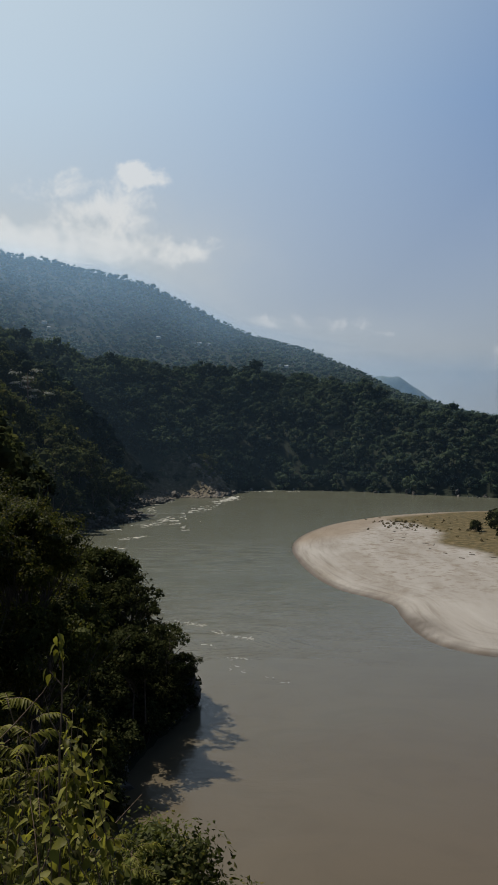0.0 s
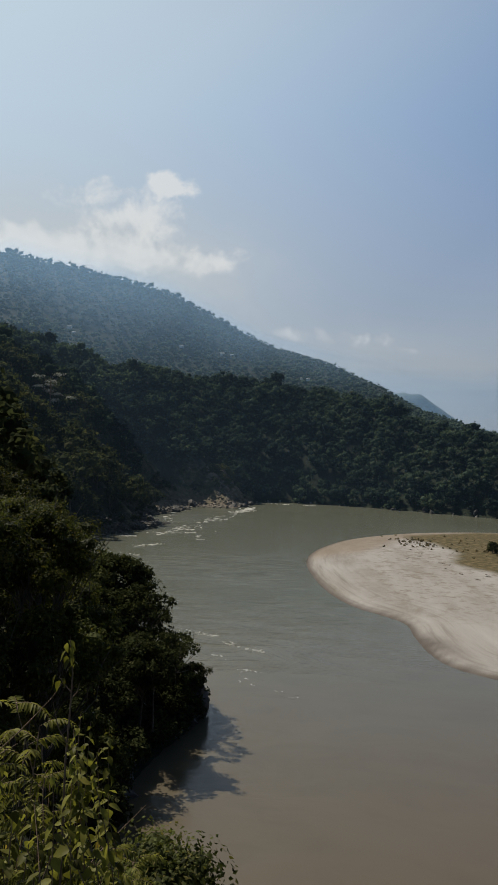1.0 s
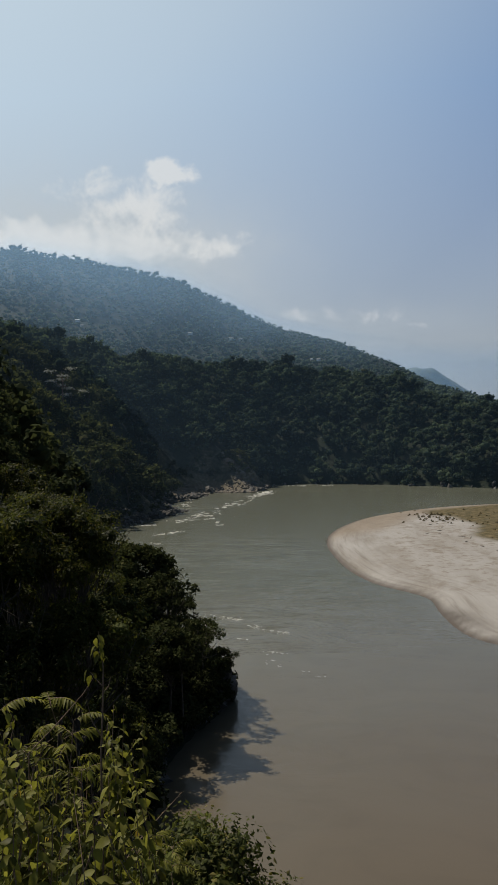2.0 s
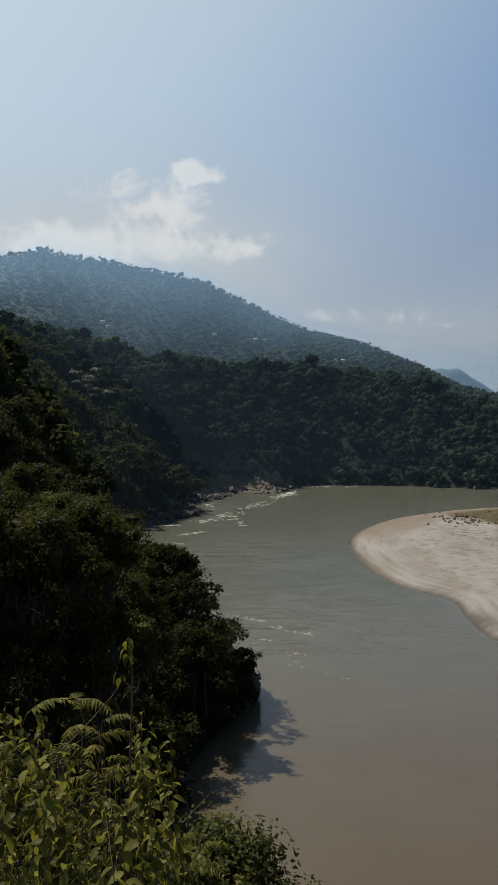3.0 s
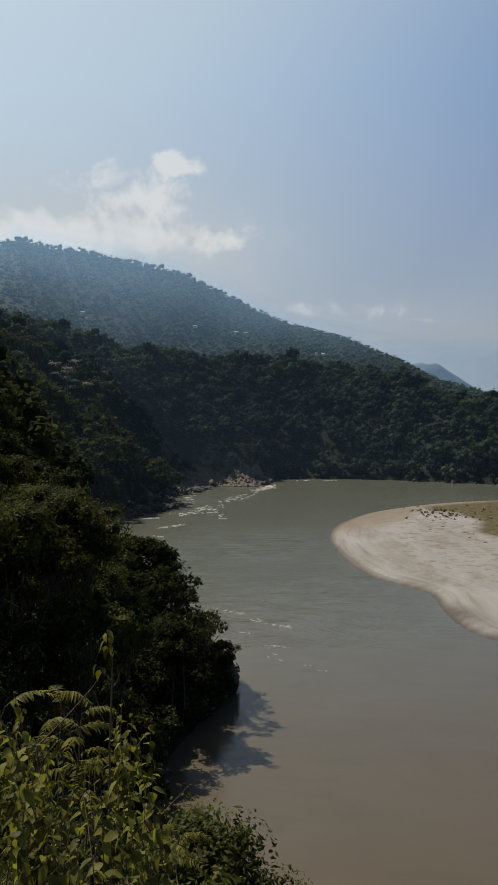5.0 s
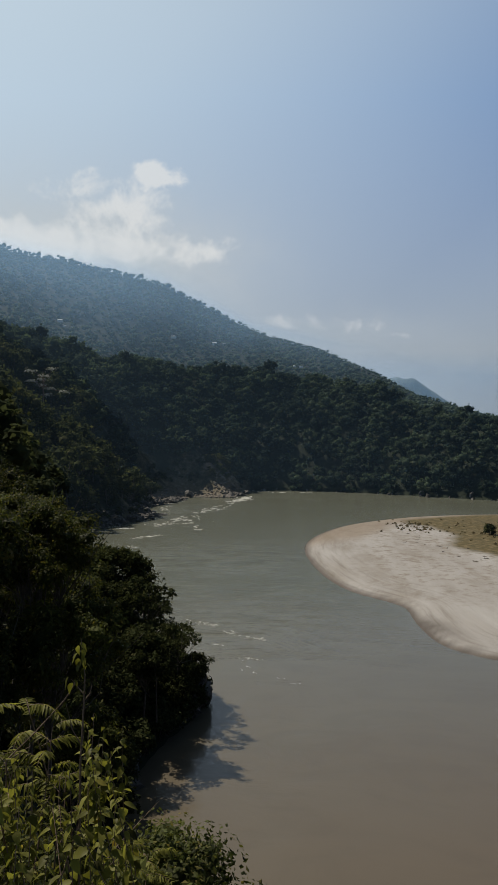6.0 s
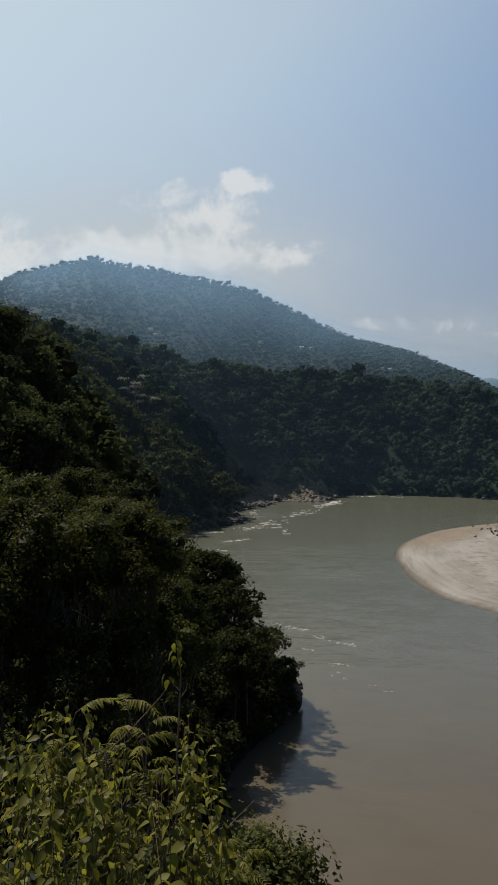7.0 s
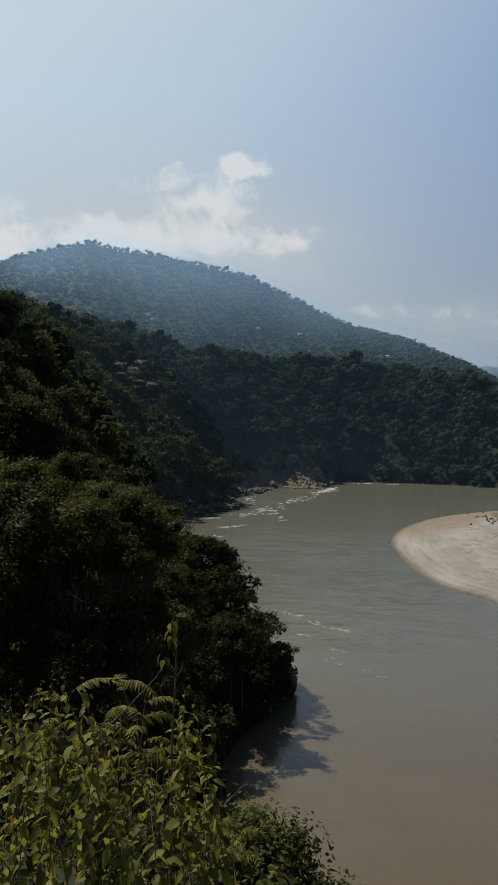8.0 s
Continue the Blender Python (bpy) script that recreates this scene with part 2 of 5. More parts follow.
def water_material():
    """Silty river water: a clouded body with a rippled, glossy skin, rougher where the current breaks."""
    m, t = material("river_water")
    place = N(t, "ShaderNodeNewGeometry").outputs["Position"]
    lanes = N(t, "ShaderNodeMapping", {0: place, 3: (0.6, 0.35, 1.0)}).outputs[0]
    big = noise_of(t, lanes, 0.03, 4.0, 0.6, 1.2)
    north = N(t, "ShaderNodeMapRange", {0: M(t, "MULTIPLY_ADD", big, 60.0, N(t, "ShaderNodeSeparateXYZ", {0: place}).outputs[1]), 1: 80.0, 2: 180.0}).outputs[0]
    brown = ramp(t, big, ((0.3, (0.094, 0.075, 0.050)), (0.7, (0.107, 0.087, 0.060))))
    col = mixc(t, north, brown, ramp(t, big, ((0.3, (0.088, 0.092, 0.067)), (0.7, (0.105, 0.109, 0.082)))))
    chop = attribute(t, "chop")
    swell = noise_of(t, N(t, "ShaderNodeMapping", {0: place, 2: (0, 0, 0.5), 3: (0.5, 1.0, 1.0)}).outputs[0], 0.15, 5.0, 0.62, 1.6)
    fine = noise_of(t, place, 2.6, 3.0, 0.6, 0.4)
    # ripple shading put into the colour: troughs darkened, crests lightened
    ripple_tone = ramp(t, swell, ((0.36, (0.66, 0.68, 0.68)), (0.5, (1.0, 1.0, 1.0)), (0.66, (1.14, 1.13, 1.12))))
    col = mixc(t, M(t, "MULTIPLY_ADD", chop, 0.85, 0.12, clamp=True), col, mixc(t, 1.0, col, ripple_tone, "MULTIPLY"))
    height = M(t, "ADD", M(t, "MULTIPLY", swell, M(t, "MULTIPLY_ADD", chop, 2.0, 0.02)), M(t, "MULTIPLY", fine, M(t, "MULTIPLY_ADD", chop, 0.06, 0.004)))
    bp = N(t, "ShaderNodeBump", {"Strength": 1.0, "Distance": 0.35, "Height": height}).outputs[0]
    # gloss is cut a little on near water, which holds it darker
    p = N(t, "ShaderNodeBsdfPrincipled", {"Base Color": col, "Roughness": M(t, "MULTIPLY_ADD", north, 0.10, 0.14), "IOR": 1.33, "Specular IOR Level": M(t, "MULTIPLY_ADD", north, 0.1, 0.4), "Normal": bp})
    N(t, "ShaderNodeOutputMaterial", {0: p.outputs[0]})
    return m


def foam_material():
    m, t = material("foam")
    place = N(t, "ShaderNodeNewGeometry").outputs["Position"]
    col = ramp(t, noise_of(t, place, 3.0, 5.0), ((0.3, (0.24, 0.24, 0.21)), (0.65, (0.52, 0.52, 0.48))))
    p = N(t, "ShaderNodeBsdfPrincipled", {"Base Color": col, "Roughness": 0.6})
    N(t, "ShaderNodeOutputMaterial", {0: p.outputs[0]})
    return m


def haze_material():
    """Stand-in for sunlit haze: a veil that lets nearly all light pass and scatters a little blue, thick as painted on
    it.
    """
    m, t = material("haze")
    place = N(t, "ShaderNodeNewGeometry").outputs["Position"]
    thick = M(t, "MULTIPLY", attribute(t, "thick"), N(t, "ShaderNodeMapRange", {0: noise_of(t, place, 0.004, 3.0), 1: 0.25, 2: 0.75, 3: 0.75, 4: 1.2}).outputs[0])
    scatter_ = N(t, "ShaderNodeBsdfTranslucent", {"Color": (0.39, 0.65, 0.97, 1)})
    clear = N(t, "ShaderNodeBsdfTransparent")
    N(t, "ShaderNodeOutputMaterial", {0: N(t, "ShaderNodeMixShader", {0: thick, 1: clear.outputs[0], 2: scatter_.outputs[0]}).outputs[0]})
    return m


HAZE = haze_material()
GROUND, WATER, FOAM = ground_material(), water_material(), foam_material()

# ---- the lie of the land ----
# river outline: the near bank from the east, round the headland and the cove, then the far bank back east
BANK = [(600, 5), (120, 8), (60, 12), (30, 18), (10, 28), (-3, 40), (-10, 52), (-12, 62), (-9.5, 73), (-6.4, 81), (-6.6, 87), (-16, 98), (-27, 120), (-38, 150),
        (-48, 185), (-55, 212), (-57.5, 236), (-55, 258), (-48, 271), (-42.5, 290), (-46, 303), (-58, 318), (-52, 338), (-43, 366), (-42, 386), (-36, 402), (-24, 395), (-14, 397), (-13, 420), (-9, 448), (-2, 458), (21, 458),
        (62, 448), (103, 414), (134, 393), (200, 372), (600, 350)]
# the sand bar inside the bend, from its far side round the tip to its near side
BAR = [(600, 325), (200, 328), (98, 315), (60, 300), (34, 273), (22, 249), (14.5, 225), (12, 207), (11.8, 191), (14, 163), (18, 147), (22.5, 141), (27, 134), (26, 124),
       (26.5, 110), (29.5, 104.5), (34.5, 100.5), (60, 95), (120, 88), (600, 75)]


def rounded(points, times=2):
    """Corners cut off, so that the line bends softly."""
    p = np.array(points, float)
    for _ in range(times):
        q = np.empty((2 * len(p) - 2, 2))
        q[0::2], q[1::2] = 0.75 * p[:-1] + 0.25 * p[1:], 0.25 * p[:-1] + 0.75 * p[1:]
        p = np.vstack([p[:1], q, p[-1:]])
    return p


BANK_LINE, BAR_LINE = rounded(BANK), rounded(BAR)


def line_distance(x, y, line):
    best = np.full(x.shape, 1e9)
    for (ax, ay), (bx, by) in zip(line[:-1], line[1:]):
        dx, dy = bx - ax, by - ay
        s = np.clip(((x - ax) * dx + (y - ay) * dy) / (dx * dx + dy * dy + 1e-12), 0, 1)
        best = np.minimum(best, np.hypot(x - ax - s * dx, y - ay - s * dy))
    return best


def inside(x, y, line):
    odd = np.zeros(x.shape, bool)
    for (ax, ay), (bx, by) in zip(line, np.roll(line, -1, 0)):
        if ay != by:
            odd ^= ((ay > y) != (by > y)) & (x < (bx - ax) * (y - ay) / (by - ay) + ax)
    return odd


def lumps(x, y, size, seed=0):
    """Smooth noise of about -1 to 1 over lumps of that size."""
    x, y = x / size + seed * 17.3, y / size - seed * 9.1
    i, j = np.floor(x).astype(int), np.floor(y).astype(int)
    u, v = x - i, y - j
    u, v = u * u * (3 - 2 * u), v * v * (3 - 2 * v)

    def dot(a, b):
        h = np.sin(a * 127.1 + b * 311.7 + seed * 74.7) * 43758.5453
        return 2 * (h - np.floor(h)) - 1
    return (dot(i, j) * (1 - u) + dot(i + 1, j) * u) * (1 - v) + (dot(i, j + 1) * (1 - u) + dot(i + 1, j + 1) * u) * v


# crest lines: the slope (rise over run, from 30 m up) at which each bearing (x over y) meets the sky
NEAR_CREST = ((-1.5, 0.20), (-0.55, 0.20), (-0.49, 0.195), (-0.43, 0.185), (-0.36, 0.168), (-0.30, 0.150), (-0.25, 0.128), (-0.20, 0.118), (-0.09, 0.110), (0.0, 0.108), (0.05, 0.098),
              (0.10, 0.088), (0.16, 0.080), (0.20, 0.064), (0.27, 0.050), (0.34, 0.039), (0.5, 0.03), (1.5, 0.02))
FAR_CREST = ((-1.5, 0.10), (-0.8, 0.14), (-0.6, 0.20), (-0.49, 0.245), (-0.45, 0.256), (-0.40, 0.264), (-0.37, 0.272), (-0.344, 0.265), (-0.27, 0.250), (-0.20, 0.235), (-0.14, 0.220),
             (-0.08, 0.189), (0.0, 0.154), (0.085, 0.130), (0.16, 0.099), (0.21, 0.075), (0.25, 0.062), (0.34, 0.038), (0.5, 0.02), (1.5, 0.02))
SLOPE_RUN = ((-5, -3), (0, 0), (4, 2.4), (25, 25), (60, 52), (140, 112), (400, 250))


def crest(bearing, table):
    ahead = np.interp(np.tan(np.clip(bearing, -1.0, 1.0)), [a for a, _ in table], [b for _, b in table])
    back = np.clip((np.abs(bearing) - 1.0) / 1.5, 0, 1)
    return (ahead * (1 - back) + 0.12 * back) * np.cos(np.clip(bearing, -1.0, 1.0))


angles = np.unique(np.concatenate([np.linspace(-180, -46, 40), np.linspace(-46, 32, 210), np.linspace(32, 180, 45)]))
radii = np.concatenate([[0.0], np.geomspace(1.2, 60, 60), np.linspace(61, 480, 165), np.linspace(484, 720, 60), np.linspace(728, 1500, 70), np.geomspace(1560, 4900, 16)])
A, R = np.meshgrid(np.radians(angles), radii, indexing="ij")
GX, GY = R * np.sin(A), R * np.cos(A)
to_bank, to_bar = line_distance(GX, GY, BANK_LINE), line_distance(GX, GY, BAR_LINE)
loop = inside(GX, GY, BANK_LINE)
on_bar = inside(GX, GY, BAR_LINE)
in_river = loop & ~on_bar
hill = ~loop
bumps = 3.0 * lumps(GX, GY, 38, 1) + 1.6 * lumps(GX, GY, 14, 2) + 0.5 * lumps(GX, GY, 5, 3)
run_out = np.interp(to_bank, [a for a, _ in SLOPE_RUN], [b for _, b in SLOPE_RUN])
run_out = run_out + bumps * np.clip(to_bank / 25, 0.15, 1) * np.clip((R - 12) / 60, 0, 1)
low_sun = crest(A, NEAR_CREST)
TREE_ALLOW = 11.0 + 3.5 * np.clip((-A - 0.2) / 0.1, 0, 1)      # the height of the trees on the crest
near_top = 30 - np.clip(R / 20, 0, 1) * TREE_ALLOW + low_sun * R + 2.5 * lumps(GX, GY, 25, 5) * np.clip((R - 60) / 100, 0, 1)
# the gravel spit lies low before the slope behind it rises
run_out = run_out * (1 - 0.22 * np.clip((GY - 200) / 30, 0, 1) * np.clip((350 - GY) / 30, 0, 1) * (GX < -14) * np.clip(2 - to_bank / 50, 0, 1))
rib = lumps(GY + 0.35 * GX, 0 * GY, 9, 14) + 0.5 * lumps(GY + 0.2 * GX, 0 * GY, 3.6, 16)
run_out = run_out + 3.2 * rib * np.clip(to_bank / 14, 0, 1) * np.clip(2.2 - to_bank / 40, 0, 1) * (GX < -14) * np.clip((GY - 170) / 40, 0, 1) * np.clip((430 - GY) / 30, 0, 1)
spit = np.exp(-((GY - 378) / 36) ** 2) * (GX < -5) * hill
run_out = run_out * (1 - spit * np.clip(1.25 - to_bank / 34, 0, 0.82))
# a steep rocky knoll stands behind the spit
from_knoll = np.hypot((GX + 27) * 1.05, GY - 429)
knoll_top = np.where(hill, 24.5 - 1.45 * from_knoll + 1.6 * lumps(GX, GY, 6, 51) + 0.9 * lumps(GX, GY, 2.6, 52), -9)
run_out = np.maximum(run_out, knoll_top)
land = np.minimum(run_out, near_top)
# past its crest each slope sinks into a hollow and climbs to the far ridge
far_r = 1250 + 120 * np.sin(A * 5) * np.clip(2 - np.abs(A), 0, 1)
far_top = 30 - 7 + crest(A, FAR_CREST) * far_r
for k in range(len(angles)):
    over = np.where(hill[k] & (run_out[k] > near_top[k]) & (R[k] > 200))[0]
    if len(over) == 0:
        continue
    c = over[0]
    r1, z1, r2, z2 = R[k, c], land[k, c], far_r[k, 0], far_top[k, 0]
    s = R[k, c:]
    dip = z1 - 0.12 * np.clip(s - r1, 0, 110)
    z_hollow = dip[-1] if len(dip) else z1
    u = np.clip((s - r1 - 110) / max(r2 - r1 - 110, 50), 0, 1)
    climb = np.where(s < r1 + 110, dip, z_hollow + (z2 - z_hollow) * (0.35 * u + 0.65 * u * u * (3 - 2 * u)))
    fall = np.clip((s - r2) / 900, 0, 1)
    land[k, c:] = climb * (1 - 0.85 * fall) + 7 * lumps(GX[k, c:], GY[k, c:], 90, 7) * np.clip((s - r1 - 60) / 200, 0, 1) * (1 - 0.8 * u ** 4)
bar_up = 1.9 * (1 - np.exp(-to_bar / 9)) + 0.18 * lumps(GX, GY, 16, 4) * np.clip(to_bar / 10, 0, 1) + np.clip((GX - 200) / 12, 0, 40)
bed = -np.minimum(3.0, 0.25 * np.minimum(to_bank, to_bar))
GZ = np.where(hill, land, np.where(on_bar, bar_up, bed))
shelf = np.exp(-(R / 5.0) ** 2)
GZ = GZ * (1 - shelf) + (28.35 - 0.05 * R) * shelf


def height(x, y):
    """The ground's height at a place, read off the sheet."""
    r, a = np.hypot(x, y), np.degrees(np.arctan2(x, y))
    i = np.clip(np.searchsorted(angles, a) - 1, 0, len(angles) - 2)
    j = np.clip(np.searchsorted(radii, r) - 1, 0, len(radii) - 2)
    u = (a - angles[i]) / (angles[i + 1] - angles[i])
    v = np.clip((r - radii[j]) / (radii[j + 1] - radii[j]), 0, 1)
    return (GZ[i, j] * (1 - u) + GZ[i + 1, j] * u) * (1 - v) + (GZ[i, j + 1] * (1 - u) + GZ[i + 1, j + 1] * u) * v


def raw_mesh(name, verts, quads=None, tris=None, smooth=False):
    """A mesh from arrays of corners and faces."""
    me = bpy.data.meshes.new(name)
    parts_ = [(f, n) for f, n in ((quads, 4), (tris, 3)) if f is not None and len(f)]
    loops = np.concatenate([np.asarray(f, np.int32).ravel() for f, n in parts_])
    sizes = np.concatenate([np.full(len(f), n, np.int32) for f, n in parts_])
    starts = np.concatenate([[0], np.cumsum(sizes)[:-1]]).astype(np.int32)
    me.vertices.add(len(verts)), me.loops.add(len(loops)), me.polygons.add(len(sizes))
    me.vertices.foreach_set("co", np.asarray(verts, np.float32).ravel())
    me.loops.foreach_set("vertex_index", loops)
    me.polygons.foreach_set("loop_start", starts)
    me.polygons.foreach_set("use_smooth", (sizes == 3) if smooth == "tris" else np.full(len(sizes), smooth))
    me.update(calc_edges=True)
    me.validate()
    return me


def paint(me, name, values):
    me.attributes.new(name, "FLOAT", "POINT").data.foreach_set("value", np.asarray(values, np.float32).ravel())


na, nr = A.shape
idx = np.arange(na * nr).reshape(na, nr)
quads = np.stack([idx[:-1, :-1], idx[:-1, 1:], idx[1:, 1:], idx[1:, :-1]], -1).reshape(-1, 4)
me = raw_mesh("ground", np.stack([GX, GY, GZ], -1).reshape(-1, 3), quads, smooth=True)
me.flip_normals()
edge = to_bar + 2.5 * lumps(GX, GY, 9, 8) + 1.2 * lumps(GX, GY, 3, 9)
paint(me, "shore", to_bar)
paint(me, "sand", on_bar | (in_river & (to_bar < to_bank)))
grass_line = GX - 53 - 6 * lumps(GX, GY, 22, 11) - 2.5 * lumps(GX, GY, 7, 12)
paint(me, "grass", np.clip(grass_line / 4, 0, 1) * np.clip((GY - 172 - 0.4 * (GX - 60)) / 8, 0, 1) * np.clip((edge - 11) / 5, 0, 1))
far_side = np.clip((GY - 205 - 0.6 * (GX - 20)) / 18, 0, 1)
paint(me, "litter", np.clip((GX - 20 - 0.06 * (GY - 190)) / 14, 0, 0.85) * np.clip((GY - 118 - 0.3 * (60 - GX)) / 25, 0, 1))
damp = 0.9 * np.exp(-((GX - 27.5 - 0.25 * (121 - GY)) / 2.2) ** 2 - ((GY - 120) / 9) ** 2)
paint(me, "damp", np.maximum(0.95 * np.clip(1.2 - to_bar / 1.7 + 0.1 * lumps(GX, GY, 5, 31), 0, 1), damp) * on_bar + (in_river & (to_bar < to_bank)))
paint(me, "wet", np.where(on_bar, np.maximum(0.0, 0.9 * far_side * np.clip(1 - (edge - 14) / 8, 0, 1)), 0.9))
scree = np.clip(0.9 + 0.35 * (GY > 370) - to_bank / (6 + 15 * (GY > 370))  + 0.6 * lumps(GX, GY, 12, 13), 0, 1) * hill * (GY > 190) * (GX < -8)
gully = lumps(GY + 0.35 * GX, 0 * GY, 4.0, 24) + 0.9 * lumps(GX, GY, 5, 15)
streak = np.clip(1.6 * gully - 0.3, 0, 1) * np.clip(1.7 - to_bank / 32, 0, 1) * hill * (GX < -12) * (GY > 150) * (GY < 440)
bare_knoll = hill * np.clip(1.3 - from_knoll / 13, 0, 0.9) * np.clip(0.75 + 0.8 * lumps(GX, GY, 4, 53), 0, 1)
paint(me, "scree", np.maximum(np.maximum(scree, streak * 0.8), bare_knoll))
paint(me, "gravel", spit * np.clip(1.3 - to_bank / 14 + 0.4 * lumps(GX, GY, 6, 35), 0, 1))
paint(me, "upland", np.clip((R - 600) / 150, 0, 1) * hill)
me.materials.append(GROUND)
tagged(new("ground", me), "steep wooded valley slopes with a pale sand bar", "ground", kind="structure")

# river surface
wx, wy = np.meshgrid(np.linspace(-130, 600, 147), np.linspace(0, 470, 95), indexing="ij")
idx = np.arange(wx.size).reshape(wx.shape)
quads = np.stack([idx[:-1, :-1], idx[1:, :-1], idx[1:, 1:], idx[:-1, 1:]], -1).reshape(-1, 4)
me = raw_mesh("water", np.stack([wx, wy, 0 * wx], -1).reshape(-1, 3), quads, smooth=True)
rapid = np.exp(-((wy - 330 - 1.6 * (wx + 40)) / 70) ** 2) * np.clip((5 - wx) / 30, 0, 1) + 0.35 * np.exp(-((wx - 4) / 16) ** 2 - ((wy - 125) / 60) ** 2)
rapid = rapid + 0.7 * np.exp(-((wx + 10) / 30) ** 2 - ((wy - 190) / 45) ** 2)
paint(me, "chop", np.clip(rapid * (0.7 + 0.5 * lumps(wx, wy, 18, 21)), 0, 1))
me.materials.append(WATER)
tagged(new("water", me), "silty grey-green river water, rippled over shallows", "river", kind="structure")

# ---- trees ----
ICO = ((0, 0, -1), (0.72, -0.53, -0.45), (-0.28, -0.85, -0.45), (-0.89, 0, -0.45), (-0.28, 0.85, -0.45), (0.72, 0.53, -0.45), (0.28, -0.85, 0.45), (-0.72, -0.53, 0.45),
       (-0.72, 0.53, 0.45), (0.28, 0.85, 0.45), (0.89, 0, 0.45), (0, 0, 1))
ICO_FACES = ((0, 1, 2), (1, 0, 5), (0, 2, 3), (0, 3, 4), (0, 4, 5), (1, 5, 10), (2, 1, 6), (3, 2, 7), (4, 3, 8), (5, 4, 9), (1, 10, 6), (2, 6, 7), (3, 7, 8), (4, 8, 9),
             (5, 9, 10), (6, 10, 11), (7, 6, 11), (8, 7, 11), (9, 8, 11), (10, 9, 11))


def unit(v):
    return v / (np.linalg.norm(v, axis=-1, keepdims=True) + 1e-9)


def leaves(rng, where, out, length, droop=0.3, slim=0.42, loose=0.55):
    """Four-cornered leaves, each bent along its rib, pointing loosely outwards from where they sit."""
    n = len(where)
    face = unit(out + np.array([0, 0, 0.35]) + rng.normal(0, loose, (n, 3)))
    axis = unit(np.cross(face, rng.normal(0, 1, (n, 3))) + 0.35 * out - np.array([0, 0, droop]))
    side = unit(np.cross(face, axis))
    up = np.cross(axis, side)
    size = length * rng.uniform(0.65, 1.3, (n, 1))
    mid = where + axis * size * 0.45
    v = np.stack([where, mid - side * size * slim - up * size * 0.08, where + axis * size, mid + side * size * slim - up * size * 0.08], 1)
    return v.reshape(-1, 3), np.arange(4 * n).reshape(-1, 4)


def crown_shape(rng, radius, tall, clumps, per, length, core=0.6, flat=0.75, droop=0.3, slim=0.42, spread=0.8, knots=(0.32, 0.52), loose=0.55):
    """A crown of clumps about a centre `tall` up: in each a knot of inner shade and leaves all round. Arrays of corners, quads, triangles, and the clumps' middles."""
    V, Q, T, n, mids = [], [], [], 0, []
    for k in range(clumps):
        a, h = 2.4 * k + rng.uniform(-0.4, 0.4), rng.uniform(-0.75, 0.95)
        d = math.sqrt(max(0.05, 1 - h * h)) * rng.uniform(0.35, spread)
        c = np.array([math.cos(a) * d * radius, math.sin(a) * d * radius, tall + h * radius * flat * 0.85])
        r = radius * rng.uniform(*knots)
        mids.append(c)
        if core:
            V.append(np.array(ICO) * r * core * rng.uniform(0.75, 1.2, (12, 1)) * np.array([1, 1, 0.8]) + c)
            T.append(np.array(ICO_FACES) + n)
            n += 12
        out = unit(rng.normal(0, 1, (per, 3)) + np.array([0, 0, 0.25]))
        at = c + out * r * rng.uniform(0.45, 1.08, (per, 1)) * np.array([1, 1, 0.8])
        v, q = leaves(rng, at, out, length, droop, slim, loose)
        V.append(v), Q.append(q + n)
        n += len(v)
    return np.concatenate(V), np.concatenate(Q), (np.concatenate(T) if T else np.zeros((0, 3), int)), mids


def tube(points, radii_, sides=6):
    """A tapered limb along points."""
    p, V, Q = np.array(points, float), [], []
    for i, (c, r) in enumerate(zip(p, radii_)):
        d = unit(p[min(i + 1, len(p) - 1)] - p[max(i - 1, 0)])
        s = unit(np.cross(d, (0.31, 0.95, 0.05)))
        u = np.cross(d, s)
        for k in range(sides):
            a = 2 * math.pi * k / sides
            V.append(c + r * (math.cos(a) * s + math.sin(a) * u))
    for i in range(len(p) - 1):
        for k in range(sides):
            Q.append((i * sides + k, i * sides + (k + 1) % sides, (i + 1) * sides + (k + 1) % sides, (i + 1) * sides + k))
    return np.array(V), np.array(Q)


def joined(pieces):
    V, Q, n = [], [], 0
    for v, q in pieces:
        V.append(v), Q.append(q + n)
        n += len(v)
    return np.concatenate(V), np.concatenate(Q)


def limbs(rng, foot, tall, mids, thick, bend=1.2, sides=6):
    """A trunk that forks to the middles of the clumps."""
    lean = rng.normal(0, bend * 0.3, 2)
    fork = np.array([lean[0], lean[1], foot + (tall - foot) * 0.55])
    top = np.array([lean[0] * 1.5, lean[1] * 1.5, tall])
    pieces = [tube([(0, 0, foot), (lean[0] * 0.3, lean[1] * 0.3, foot + (tall - foot) * 0.25), fork, top], [thick * 1.25, thick, thick * 0.75, thick * 0.3], sides)]
    for m in mids:
        a = fork + (top - fork) * rng.uniform(0, 0.6)
        pieces.append(tube([a, a * 0.45 + m * 0.55 + rng.normal(0, bend * 0.4, 3), m], [thick * 0.42, thick * 0.26, thick * 0.08], max(4, sides - 1)))
    return joined(pieces)


def part(name, mesh, mat, parent, label=""):
    """A mesh as one object under a thing."""
    if mat is not None and not mesh.materials:
        mesh.materials.append(mat)
    ob = new(name, mesh)
    ob.parent = parent
    if label:
        tagged(ob, label)
    return ob


